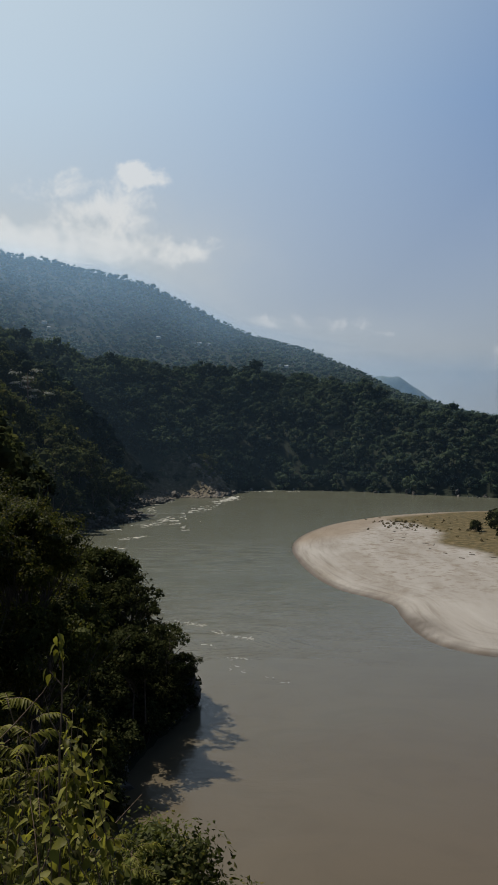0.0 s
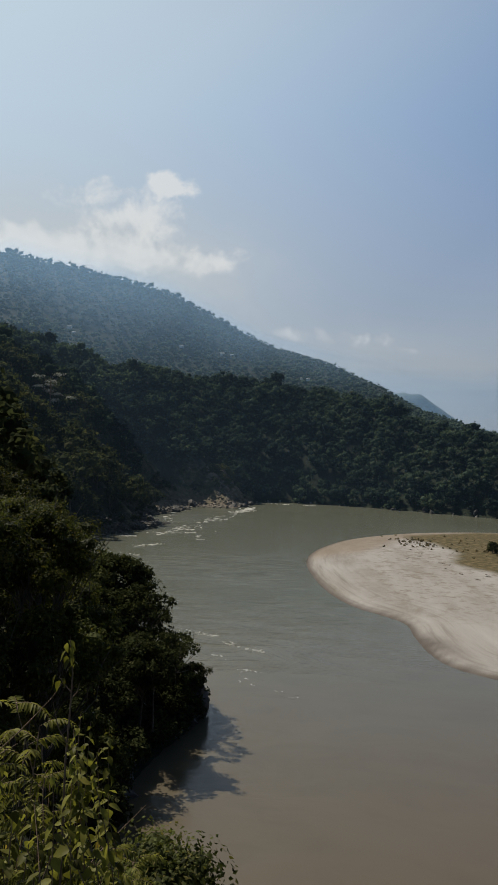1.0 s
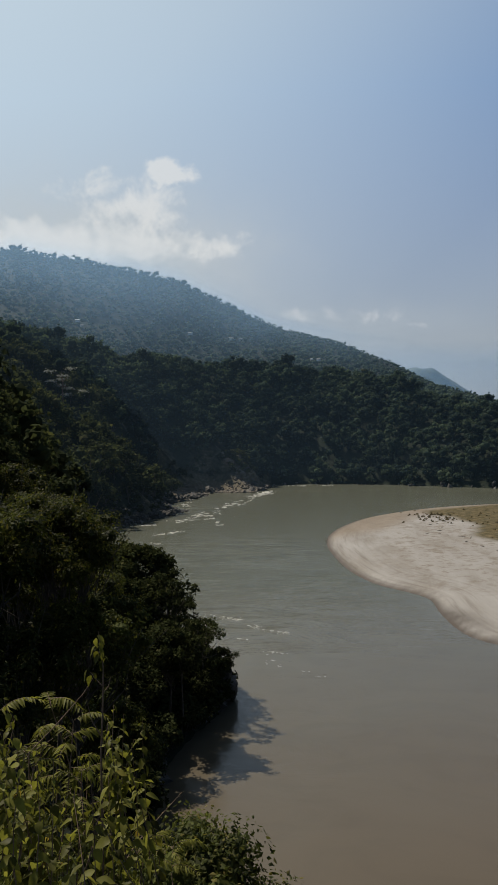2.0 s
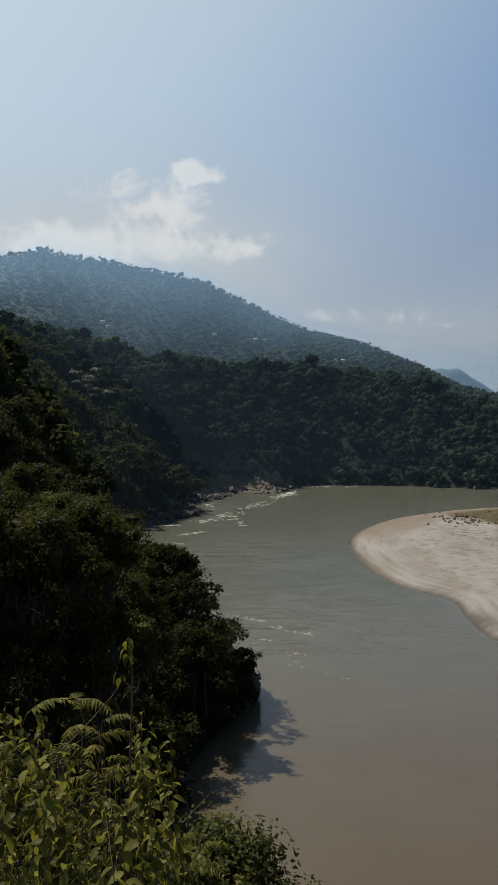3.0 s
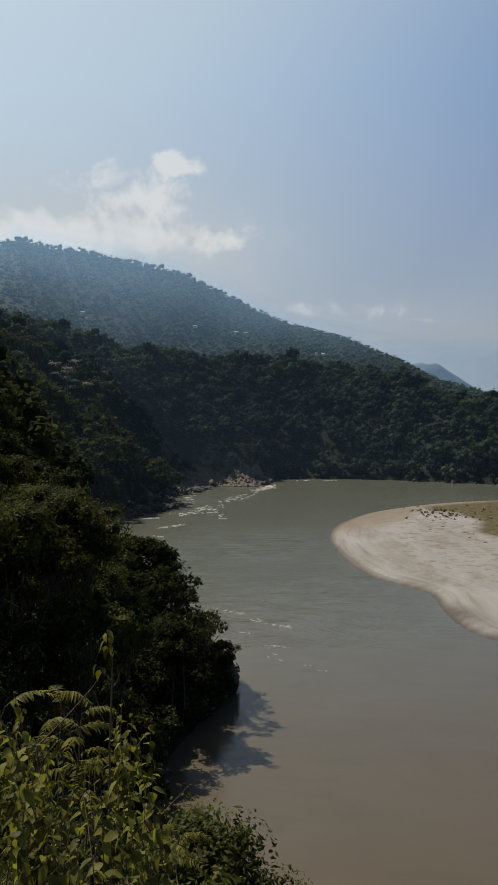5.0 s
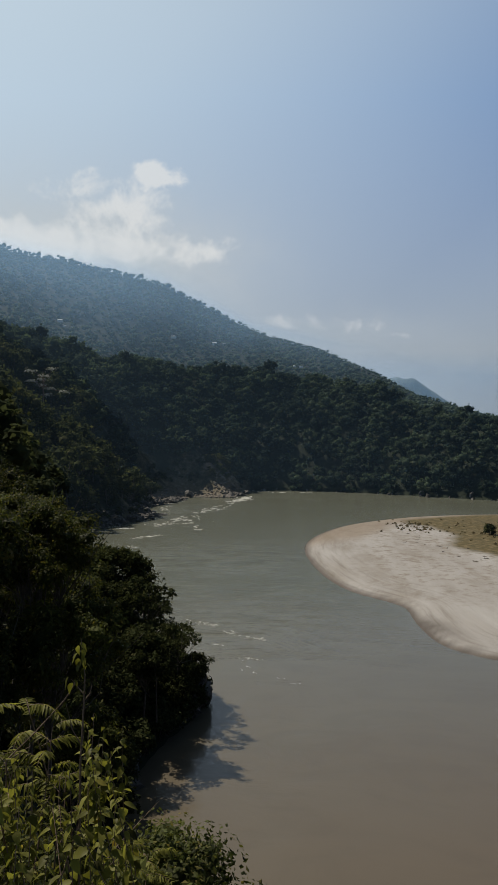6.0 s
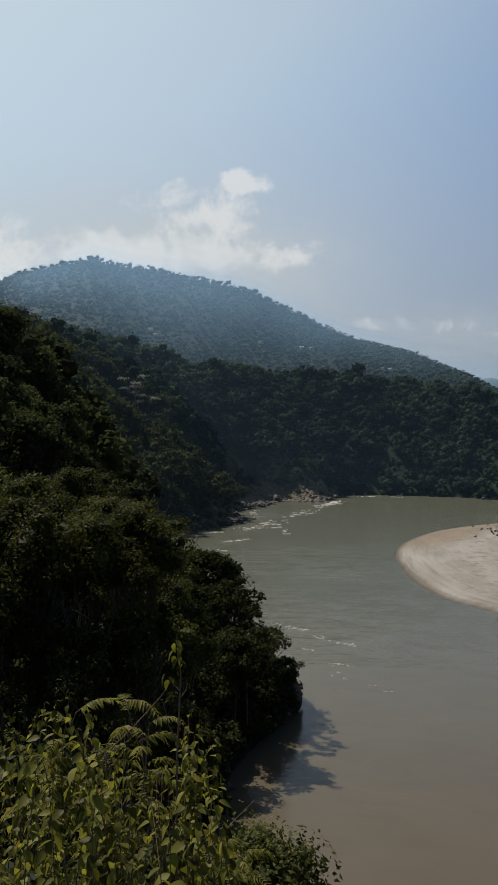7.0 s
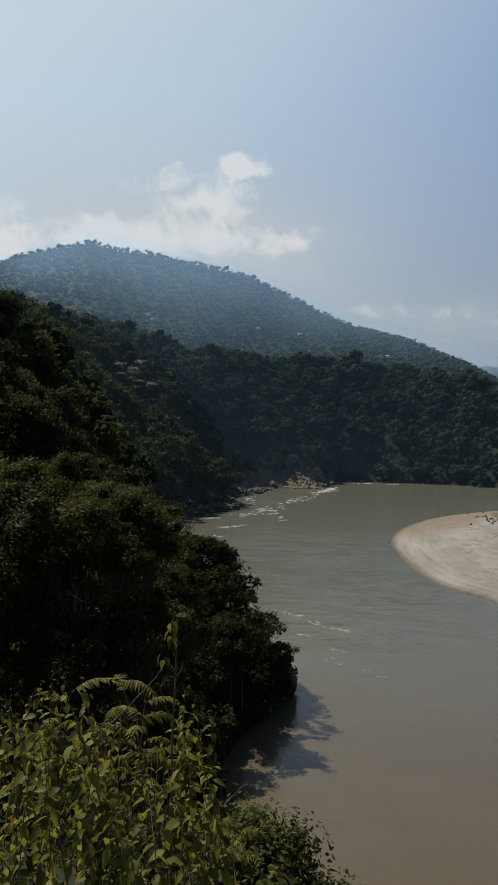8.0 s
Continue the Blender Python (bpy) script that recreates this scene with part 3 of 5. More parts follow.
def tree_model(seed, radius, tall, clumps, per, length, leaf, thick=0.2, core=0.6, flat=0.8, droop=0.3, slim=0.42, foot=-2.0, twigs=0, spread=0.8, knots=(0.32, 0.52), loose=0.55):
    """Meshes of a trunk and a crown, its foot at the origin."""
    rng = np.random.default_rng(seed)
    V, Q, T, mids = crown_shape(rng, radius, tall, clumps, per, length, core, flat, droop, slim, spread, knots, loose)
    crown = raw_mesh("crown", V, Q, T)
    crown.materials.append(leaf)
    ends = list(mids)[::max(1, len(mids) // 9)]
    for _ in range(twigs):
        m = mids[rng.integers(len(mids))]
        ends.append(m + unit(rng.normal(0, 1, 3)) * radius * 0.5)
    tv, tq = limbs(rng, foot, tall - radius * 0.2, ends, thick * 0.8)
    trunk = raw_mesh("trunk", tv, tq, smooth=True)
    trunk.materials.append(BARK)
    return trunk, crown


def plant_tree(model, x, y, z, turn, size, name, label, category, group, stretch=1.0):
    root = new(name)
    root.matrix_basis = Matrix.LocRotScale((x, y, z), Euler((0, 0, turn)), (size, size, size * stretch))
    part("trunk", model[0], None, root)
    part("crown", model[1], None, root)
    return tagged(root, label, category, group)


rng = np.random.default_rng(11)

# leafy trees on the slope just below the viewpoint: x, y, top of the crown, size
close_models = [tree_model(40 + i, 2.8, 8.5, 46, 220, 0.18, LEAF_TREE, 0.13, 0.5, 0.8, 0.55, 0.24, -4.0, 16, 1.0, (0.14, 0.34)) for i in range(3)]
for i, (x, y, top, size) in enumerate(((-15.5, 30.5, 29.2, 1.15), (-12.6, 29.0, 28.0, 1.1), (-10.3, 32.0, 27.5, 1.0), (-14.5, 26.0, 26.2, 1.1), (-18.8, 33.0, 29.3, 1.2), (-10.6, 27.0, 23.4, 1.05),
                                       (-8.3, 30.0, 23.8, 0.95), (-15.0, 40.0, 25.6, 1.1), (-11.2, 41.0, 23.0, 0.95), (-16.5, 48.0, 27.0, 1.1),
                                       (-20.5, 52.0, 28.6, 1.2), (-9.5, 36.0, 17.0, 1.0), (-10.2, 34.2, 27.2, 0.82), (-11.9, 35.5, 27.6, 0.9))):
    plant_tree(close_models[i % 3], x, y, top - (8.5 + 2.3) * size, 1.7 * i, size, "slope_tree", "leafy olive-green tree with drooping leaves on the steep bank", "tree", "slope trees")

# trees and scrub over the dark headland and the cove
head_models = [tree_model(60 + i, 3.1, 5.0, 34, 85, 0.38, LEAF_HEAD, 0.16, 0.38, 0.8, 0.4, 0.34, -3.0, 8, 1.05, (0.16, 0.36)) for i in range(4)]
head = [(-16.2, 90, 16.2, 1.05), (-18.5, 91, 17.0, 1.3), (-14.0, 87.5, 12.6, 0.9), (-21.5, 94, 16.6, 1.35), (-10.6, 86.0, 8.4, 0.7), (-7.4, 83.8, 5.8, 0.55), (-11.0, 83.0, 8.0, 0.8), (-14.2, 82.5, 10.0, 1.15),
        (-18.0, 84.0, 13.5, 1.25), (-22.0, 87.0, 15.5, 1.3), (-13.0, 77.0, 7.6, 1.0), (-16.5, 76.0, 8.5, 1.0), (-20.5, 78.0, 13.5, 1.3), (-25.5, 92.0, 18.0, 1.4), (-17.5, 70.0, 7.4, 0.8), (-19.5, 69.0, 12.5, 1.2),
        (-24.0, 73.0, 16.5, 1.3), (-19.0, 61.0, 9.0, 0.95), (-22.0, 60.0, 16.0, 1.25), (-9.4, 79.0, 7.2, 0.7), (-7.4, 80.6, 5.6, 0.5), (-8.6, 76.5, 5.4, 0.6), (-28.0, 84.0, 20.0, 1.4), (-16.5, 54.0, 15.0, 1.0), (-26.5, 66.0, 20.0, 1.3), (-11.4, 70.5, 11.6, 0.95), (-14.2, 64.5, 10.5, 0.95), (-12.6, 74.0, 11.4, 0.95), (-15.4, 60.0, 10.0, 0.9)]
for i, (x, y, top, size) in enumerate(head):
    plant_tree(head_models[i % 4], x, y, top - 7.6 * size, 2.1 * i, size, "bank_tree", "dense dark-green tree overhanging the rocky river bank", "tree", "headland trees")
open_models = [tree_model(66 + i, 3.4, 5.6, 26, 40, 0.40, LEAF_HEAD, 0.14, 0, 0.8, 0.4, 0.34, -3.0, 10, 1.1, (0.12, 0.26)) for i in range(2)]
for i, (x, y, top, size) in enumerate(((-13.0, 83.0, 14.0, 1.0), (-10.6, 83.6, 10.2, 0.75), (-9.0, 77.6, 10.8, 0.72), (-10.0, 69.8, 11.4, 0.75), (-15.6, 84.5, 14.6, 0.95), (-21.0, 73.5, 16.4, 1.1), (-19.0, 75.0, 14.6, 0.9))):
    plant_tree(open_models[i % 2], x, y, top - 8.3 * size, 1.3 * i, size, "bank_tree", "open dark-green tree with loose sprays over the river", "tree", "headland trees")

# forest on the valley sides


def scatter(rng, count, angle, reach, gap, keep):
    """Places at least `gap` apart in a sector of bearings and distances."""
    cells, found = {}, []
    a = np.radians(rng.uniform(*angle, count))
    r = np.sqrt(rng.uniform(reach[0] ** 2, reach[1] ** 2, count))
    xs, ys = r * np.sin(a), r * np.cos(a)
    ok = keep(xs, ys, r)
    for x, y in zip(xs[ok], ys[ok]):
        i, j = int(x // gap), int(y // gap)
        if all((x - u) ** 2 + (y - v) ** 2 > gap * gap for di in (-1, 0, 1) for dj in (-1, 0, 1) for u, v in cells.get((i + di, j + dj), ())):
            cells.setdefault((i, j), []).append((x, y))
            found.append((x, y))
    return np.array(found)


def on_slope(xs, ys, r):
    d = line_distance(xs, ys, BANK_LINE)
    bare = (2.2 * lumps(xs * 1.6, ys * 0.6, 13, 14) > 1.15) & (d < 60) & (xs < -30) & (ys < 420)
    thin = (xs < -12) & (ys > 195) & (ys < 442) & (d < 42) & (rng.uniform(size=len(xs)) < 0.4)
    thin |= (np.abs(ys - 395) < 44) & (xs < -5) & (d < 27)
    thin |= (xs < -30) & (ys > 205) & (ys < 320) & (d < 34) & (rng.uniform(size=len(xs)) < 0.62)
    along_ = np.clip((xs * PALE[0] + ys * PALE[1]) / math.hypot(PALE[0], PALE[1]), math.hypot(PALE[0], PALE[1]) - 30, math.hypot(PALE[0], PALE[1]))
    bare |= np.hypot(xs - along_ * PALE[0] / math.hypot(PALE[0], PALE[1]), ys - along_ * PALE[1] / math.hypot(PALE[0], PALE[1])) < 7
    top = (np.hypot(xs + 27, ys - 422) < 17)
    return ~inside(xs, ys, BANK_LINE) & (d > np.where(xs < -8, np.where(ys > 250, 5, 10), 1.5)) & ~bare & ~thin & ~top & ~((xs > -42) & (ys < 135))


def up_slope(bearing, rise, first):
    """The place, going out on a bearing, where the ground comes up to a line of sight."""
    r = np.arange(first, 1400, 2.0)
    y = r / math.sqrt(1 + bearing ** 2)
    x = y * bearing
    z = height(x, y)
    k = int(np.argmax(z > 30 + rise * y))
    return float(x[k]), float(y[k]), float(z[k])


PALE = up_slope(-0.305, 0.045, 180)
SKYLINE = np.maximum.accumulate(np.where(R > 20, (GZ - 30) / np.maximum(R, 1), -1), axis=1)


def in_sight(xs, ys, tall, slack=0.004):
    """Whether a tree of that height shows over the ground before it."""
    r, a = np.hypot(xs, ys), np.degrees(np.arctan2(xs, ys))
    i, j = np.clip(np.searchsorted(angles, a), 0, len(angles) - 1), np.clip(np.searchsorted(radii, r) - 2, 0, len(radii) - 1)
    return (height(xs, ys) + tall - 30) / r > SKYLINE[i, j] - slack


wood = scatter(rng, 60000, (-40, 27), (125, 690), 6.9, on_slope)
wood = wood[np.argsort(np.hypot(wood[:, 0], wood[:, 1]))]
wood = wood[in_sight(wood[:, 0], wood[:, 1], 9.0)]
wood_z = height(wood[:, 0], wood[:, 1])
kinds = rng.integers(0, 6, len(wood))
sizes = np.where(rng.uniform(size=len(wood)) < 0.12, rng.uniform(1.25, 1.55, len(wood)), rng.uniform(0.74, 1.2, len(wood))) * np.where(wood[:, 0] / wood[:, 1] < -0.24, 1.3, 1.0)
turns = rng.uniform(0, 6.28, len(wood))
fine_models = [tree_model(90 + i, 5.0, 6.5, 13, 38, 0.75, LEAF_SIDE, 0.3, 0.6, 0.9, 0.25, 0.42, -3.0, 0, 0.9, (0.28, 0.5), 0.35) for i in range(4)]
for k in range(250):
    plant_tree(fine_models[kinds[k] % 4], wood[k, 0], wood[k, 1], wood_z[k] - 0.3, turns[k], sizes[k], "forest_tree", "dark-green broadleaf tree on the shaded valley side", "tree", "valley forest", rng.uniform(0.9, 1.2))


def forest(name, models, places, z, kinds, sizes, turns, mat, label, vary):
    """All trees of a wood too thick to count, as one mesh."""
    V, Q, T, n, tones = [], [], [], 0, []
    tone_of = np.random.default_rng(len(places))
    shapes = []
    for m in models:
        v, q, t = [], [], []
        k = 0
        for me in m:
            co = np.empty(len(me.vertices) * 3, np.float32)
            me.vertices.foreach_get("co", co)
            lp = np.empty(len(me.loops), np.int32)
            me.loops.foreach_get("vertex_index", lp)
            tot = np.empty(len(me.polygons), np.int32)
            me.polygons.foreach_get("loop_total", tot)
            st = np.concatenate([[0], np.cumsum(tot)[:-1]])
            v.append(co.reshape(-1, 3))
            q.append(lp[(st[tot == 4][:, None] + np.arange(4))] + k)
            t.append(lp[(st[tot == 3][:, None] + np.arange(3))] + k)
            k += len(v[-1])
        shapes.append((np.concatenate(v), np.concatenate(q), np.concatenate(t)))
    for (x, y), h, k, s, a in zip(places, z, kinds, sizes, turns):
        v, q, t = shapes[k]
        c, sn = math.cos(a) * s, math.sin(a) * s
        V.append(np.stack([v[:, 0] * c - v[:, 1] * sn + x, v[:, 0] * sn + v[:, 1] * c + y, v[:, 2] * s + h], -1))
        Q.append(q + n), T.append(t + n)
        tones.append(np.full(len(v), tone_of.uniform(-vary, vary)))
        n += len(v)
    me = raw_mesh(name, np.concatenate(V), np.concatenate(Q), np.concatenate(T), "tris")
    paint(me, "tone", np.concatenate(tones))
    me.materials.append(mat)
    return tagged(new(name, me), label, "forest", kind="stuff")


def crowns_only(seed, radius, tall, clumps, per, length, core=0.7, flat=0.8, knots=(0.32, 0.52), loose=0.3):
    V, Q, T, mids = crown_shape(np.random.default_rng(seed), radius, tall, clumps, per, length, core, flat, 0.1, 0.45, 0.8, knots, loose)
    tv, tq = tube([(0, 0, -4), (0, 0, tall)], [0.35, 0.2], 3)
    return (raw_mesh("crown", np.vstack([V, tv]), np.vstack([Q, tq + len(V)]), T),)


thick_models = [crowns_only(100 + i, 6.3, 5.0, 13, 25, 0.95, 0.72, 0.8 + 0.2 * (i % 3), (0.24, 0.46), 0.55) for i in range(6)]
forest("valley_forest", thick_models, wood[250:], wood_z[250:] - 0.3, kinds[250:], sizes[250:], turns[250:], LEAF_HILL, "dense dark-green broadleaf forest on the valley side", 0.5)
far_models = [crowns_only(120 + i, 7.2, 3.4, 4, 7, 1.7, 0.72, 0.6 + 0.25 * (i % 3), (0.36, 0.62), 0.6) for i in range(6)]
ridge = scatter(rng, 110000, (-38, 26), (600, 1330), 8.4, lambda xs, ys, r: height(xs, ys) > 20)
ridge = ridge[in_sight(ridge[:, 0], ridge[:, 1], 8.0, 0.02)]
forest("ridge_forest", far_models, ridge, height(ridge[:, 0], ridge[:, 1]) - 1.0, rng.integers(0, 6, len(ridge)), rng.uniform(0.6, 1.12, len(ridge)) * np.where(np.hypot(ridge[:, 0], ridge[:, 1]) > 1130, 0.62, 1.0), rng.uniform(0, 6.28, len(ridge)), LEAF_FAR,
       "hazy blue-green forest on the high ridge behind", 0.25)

# added sheets stand in for haze over the river reach and in the hollow before the ridge: arcs of thin veil, clear at
# foot and top
def haze_layer(r, low, full, fade, gone, thick):
    a, z = np.radians(np.linspace(-60, 45, 70)), np.array([low, full, (full + fade) / 2, fade, (fade + gone) / 2, gone])
    w = np.array([0, 1, 1, 1, 0.5, 0]) * thick
    aa, zz = np.meshgrid(a, z, indexing="ij")
    v = np.stack([r * np.sin(aa), r * np.cos(aa), zz], -1).reshape(-1, 3)
    i = np.arange(aa.size).reshape(aa.shape)
    return v, np.stack([i[:-1, :-1], i[1:, :-1], i[1:, 1:], i[:-1, 1:]], -1).reshape(-1, 4), np.broadcast_to(w, aa.shape).ravel()


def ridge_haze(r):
    """A veil in the hollow, painted thin over the near woods' crest and thicker up the far ridge, gone high over it."""
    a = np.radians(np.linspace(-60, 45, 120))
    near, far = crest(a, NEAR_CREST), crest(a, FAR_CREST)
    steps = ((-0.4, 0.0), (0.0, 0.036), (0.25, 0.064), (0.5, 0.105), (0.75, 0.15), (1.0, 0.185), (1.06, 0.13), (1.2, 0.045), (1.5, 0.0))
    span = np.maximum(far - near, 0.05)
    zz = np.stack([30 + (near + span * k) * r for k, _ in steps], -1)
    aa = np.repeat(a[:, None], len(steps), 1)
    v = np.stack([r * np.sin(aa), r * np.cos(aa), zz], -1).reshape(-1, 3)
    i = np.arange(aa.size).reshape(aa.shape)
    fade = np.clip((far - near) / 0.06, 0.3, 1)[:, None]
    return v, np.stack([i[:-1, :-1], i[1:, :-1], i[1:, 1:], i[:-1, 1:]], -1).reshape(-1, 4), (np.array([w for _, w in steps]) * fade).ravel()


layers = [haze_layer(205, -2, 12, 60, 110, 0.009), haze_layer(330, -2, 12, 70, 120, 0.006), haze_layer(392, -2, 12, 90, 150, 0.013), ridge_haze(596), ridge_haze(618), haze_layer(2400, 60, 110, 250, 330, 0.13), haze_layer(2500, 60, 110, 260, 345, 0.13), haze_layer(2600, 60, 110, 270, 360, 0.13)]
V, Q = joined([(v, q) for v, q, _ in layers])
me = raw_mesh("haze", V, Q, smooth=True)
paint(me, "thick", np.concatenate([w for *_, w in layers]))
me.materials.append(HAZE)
tagged(new("haze", me), "thin blue veils standing in for haze before the wooded ridge", "haze", kind="stuff")

# the far mountain, blue with distance, beyond the ridge's end
mx, my = np.meshgrid(np.linspace(-200, 1500, 90), np.linspace(3700, 4300, 24), indexing="ij")
mz = np.interp(mx, [-200, 600, 720, 830, 930, 1060, 1200, 1500], [330, 400, 425, 400, 330, 250, 215, 190]) + 14 * lumps(mx, my, 70, 41) + 6 * lumps(mx, my, 25, 42)
mz = mz * np.clip(1 - np.abs(my - 4000) / 310, 0, 1) ** 0.7 - 5
idx = np.arange(mx.size).reshape(mx.shape)
me = raw_mesh("backdrop", np.stack([mx, my, mz], -1).reshape(-1, 3), np.stack([idx[:-1, :-1], idx[1:, :-1], idx[1:, 1:], idx[:-1, 1:]], -1).reshape(-1, 4), smooth=True)
me.materials.append(MOUNTAIN)
tagged(new("backdrop", me), "far blue mountain in haze", "mountain", kind="structure")

# dark trees standing on the sand bar
bar_models = [tree_model(140 + i, 3.4, 2.9, 20, 60, 0.6, LEAF_HEAD, 0.2, 0.65, 0.95, 0.2, 0.42, -1.0, 0, 0.95, (0.25, 0.45)) for i in range(2)]
for i, (x, y, size) in enumerate(((71.8, 229, 0.62), (76.8, 216, 1.4), (87, 232, 1.4), (81, 237, 1.05), (92, 226, 1.3), (87, 221, 1.1), (97, 231, 1.4))):
    plant_tree(bar_models[i % 2], x, y, float(height(np.array(x), np.array(y))) - 0.2, i * 1.3, size, "bar_tree", "low dark-green tree on the grassy river bar", "tree", "trees on the bar")

# ---- scrub and boulders along the banks ----
def shrub_model(seed, radius, clumps, per, length, leaf, droop=0.3, slim=0.36):
    rng = np.random.default_rng(seed)
    V, Q, T, mids = crown_shape(rng, radius, radius * 0.75, clumps, per, length, 0.6, 0.8, droop, slim)
    crown = raw_mesh("crown", V, Q, T)
    crown.materials.append(leaf)
    tv, tq = joined([tube([(0.1 * k, 0.05 * k, -1.5), m * 0.5 + np.array([0, 0, -0.2]), m], [0.06, 0.045, 0.015], 4) for k, m in enumerate(mids[:6])])
    stem = raw_mesh("stem", tv, tq, smooth=True)
    stem.materials.append(BARK)
    return stem, crown


def plant_shrub(model, x, y, z, turn, size, name, label, group):
    root = new(name)
    root.matrix_basis = Matrix.LocRotScale((x, y, z), Euler((0, 0, turn)), (size, size, size))
    part("stem", model[0], None, root)
    part("crown", model[1], None, root)
    return tagged(root, label, "shrub", group)


def dry_land(least):
    return lambda xs, ys, r: ~inside(xs, ys, BANK_LINE) & (line_distance(xs, ys, BANK_LINE) > least)


rng = np.random.default_rng(23)
bank_shrubs = [shrub_model(160 + i, 1.9, 9, 75, 0.34, LEAF_HEAD) for i in range(4)]
spots = scatter(rng, 4000, (-24, -2), (54, 108), 2.3, lambda xs, ys, r: dry_land(0.7)(xs, ys, r) & (line_distance(xs, ys, BANK_LINE) < 16))
for i, (x, y) in enumerate(spots):
    plant_shrub(bank_shrubs[i % 4], x, y, float(height(x, y)) - 0.3, 1.9 * i, rng.uniform(0.75, 1.25), "bank_shrub", "dense dark-green scrub on the rocky headland", "headland scrub")
for i, p in enumerate(BANK_LINE[(BANK_LINE[:, 1] > 54) & (BANK_LINE[:, 1] < 88) & (BANK_LINE[:, 0] < 0)]):
    plant_shrub(bank_shrubs[i % 4], p[0] - 0.5, p[1], max(0.0, float(height(p[0] - 0.5, p[1]))) + rng.uniform(-0.2, 0.5), 2.3 * i, rng.uniform(0.7, 1.1), "bank_shrub", "dense dark-green scrub leaning over the river", "headland scrub")
slope_shrubs = [shrub_model(170 + i, 1.5, 9, 75, 0.22, LEAF_TREE, 0.5, 0.28) for i in range(3)]
spots = scatter(rng, 3000, (-50, 12), (13, 56), 2.7, lambda xs, ys, r: dry_land(1.0)(xs, ys, r) & (np.hypot(xs + 1, ys - 9) > 2.0))
for i, (x, y) in enumerate(spots):
    plant_shrub(slope_shrubs[i % 3], x, y, float(height(x, y)) - 0.3, 1.9 * i, rng.uniform(0.7, 1.2), "slope_shrub", "leafy olive-green shrub on the steep slope", "slope scrub")

# tall trees closing the view down the bank
tall_models = [tree_model(180 + i, 5.0, 11.0, 24, 130, 0.6, LEAF_SIDE, 0.35, 0.45, 0.85, 0.3, 0.4, -6.0, 6) for i in range(3)]
fill_models = [tree_model(185 + i, 5.0, 9.0, 16, 44, 0.85, LEAF_HEAD, 0.3, 0.5, 0.85, 0.3, 0.4, -3.0, 0, 0.95, (0.2, 0.42)) for i in range(3)]
for i, (x, y, top, size) in enumerate(((-60, 116, 54, 1.15), (-52.5, 115, 46.5, 0.95), (-47.2, 113, 39.5, 0.85), (-48.5, 109, 35, 0.8), (-66, 112, 52, 1.1), (-57, 108, 43, 1.0), (-50, 103, 33, 0.85), (-43.5, 112, 30, 0.6),
                                       (-41, 107, 26, 0.65), (-58, 100, 38, 1.0), (-64, 104, 44, 1.1), (-46, 98, 27, 0.8), (-53, 96, 32, 0.9), (-40, 99, 22, 0.65), (-37, 93, 21, 0.7), (-44, 90, 26, 0.8), (-50, 88, 30, 0.9),
                                       (-36, 84, 22, 0.8), (-42, 80, 27, 0.9), (-34, 74, 23, 0.8), (-38, 68, 27, 0.9), (-31, 64, 23, 0.75), (-34, 58, 27, 0.85), (-29, 54, 25.5, 0.7), (-27, 47, 26.5, 0.65), (-32, 50, 29, 0.75))):
    foot = max(top - 15.2 * size, float(height(x, y)) - 5.0 * size)
    plant_tree(tall_models[i % 3], x, y, foot, 2.3 * i, size, "tall_tree", "tall dark tree with a heavy crown on the valley side", "tree", "tall bank trees")


fill = scatter(rng, 3000, (-52, -17), (42, 130), 5.2, lambda xs, ys, r: dry_land(6)(xs, ys, r) & (line_distance(xs, ys, BANK_LINE) > 12))
for i, (x, y) in enumerate(fill):
    size, z = rng.uniform(0.4, 0.62), float(height(x, y))
    if (z + 10 * size - 30) / y < np.interp(x / y, [-0.6, -0.47, -0.43, -0.37, -0.345, -0.3, 0], [0.15, 0.13, 0.06, 0.03, -0.03, -0.09, -0.13]):
        plant_tree(fill_models[i % 3], x, y, z - 4.5 * size, 2.9 * i, size, "slope_tree", "dark leafy tree crowded on the steep valley side", "tree", "slope trees")


def boulder_mesh(seed, sub=2):
    bm = bmesh.new()
    bmesh.ops.create_icosphere(bm, subdivisions=sub, radius=1.0)
    rng = random.Random(seed)
    cuts = [(Vector((rng.gauss(0, 1), rng.gauss(0, 1), rng.gauss(0, 0.8))).normalized(), rng.uniform(0.35, 0.75)) for _ in range(14)]
    for v in bm.verts:
        for n, d in cuts:
            over = v.co.dot(n) - d
            if over > 0:
                v.co -= n * over * 0.9
        v.co += v.co.normalized() * 0.10 * noise.noise(v.co * 2.2 + Vector((seed, 0, 0)))
        v.co.z *= 0.72
    me = bpy.data.meshes.new("boulder")
    bm.to_mesh(me)
    bm.free()
    return me


grey_boulders, dark_boulders = [boulder_mesh(i) for i in range(5)], [boulder_mesh(i + 9) for i in range(4)]
tan_boulders = [boulder_mesh(i + 20) for i in range(4)]
for b in tan_boulders:
    b.materials.append(TANROCK)
for b in grey_boulders:
    b.materials.append(ROCK)
for b in dark_boulders:
    b.materials.append(DARKROCK)


def boulder(mesh, x, y, z, size, turn, label, group):
    ob = new("boulder", mesh)
    ob.matrix_basis = Matrix.LocRotScale((x, y, z), Euler((turn * 0.3, turn * 0.2, turn)), (size * rng.uniform(0.8, 1.5), size, size * rng.uniform(0.6, 1.0)))
    return tagged(ob, label, "rock", group)


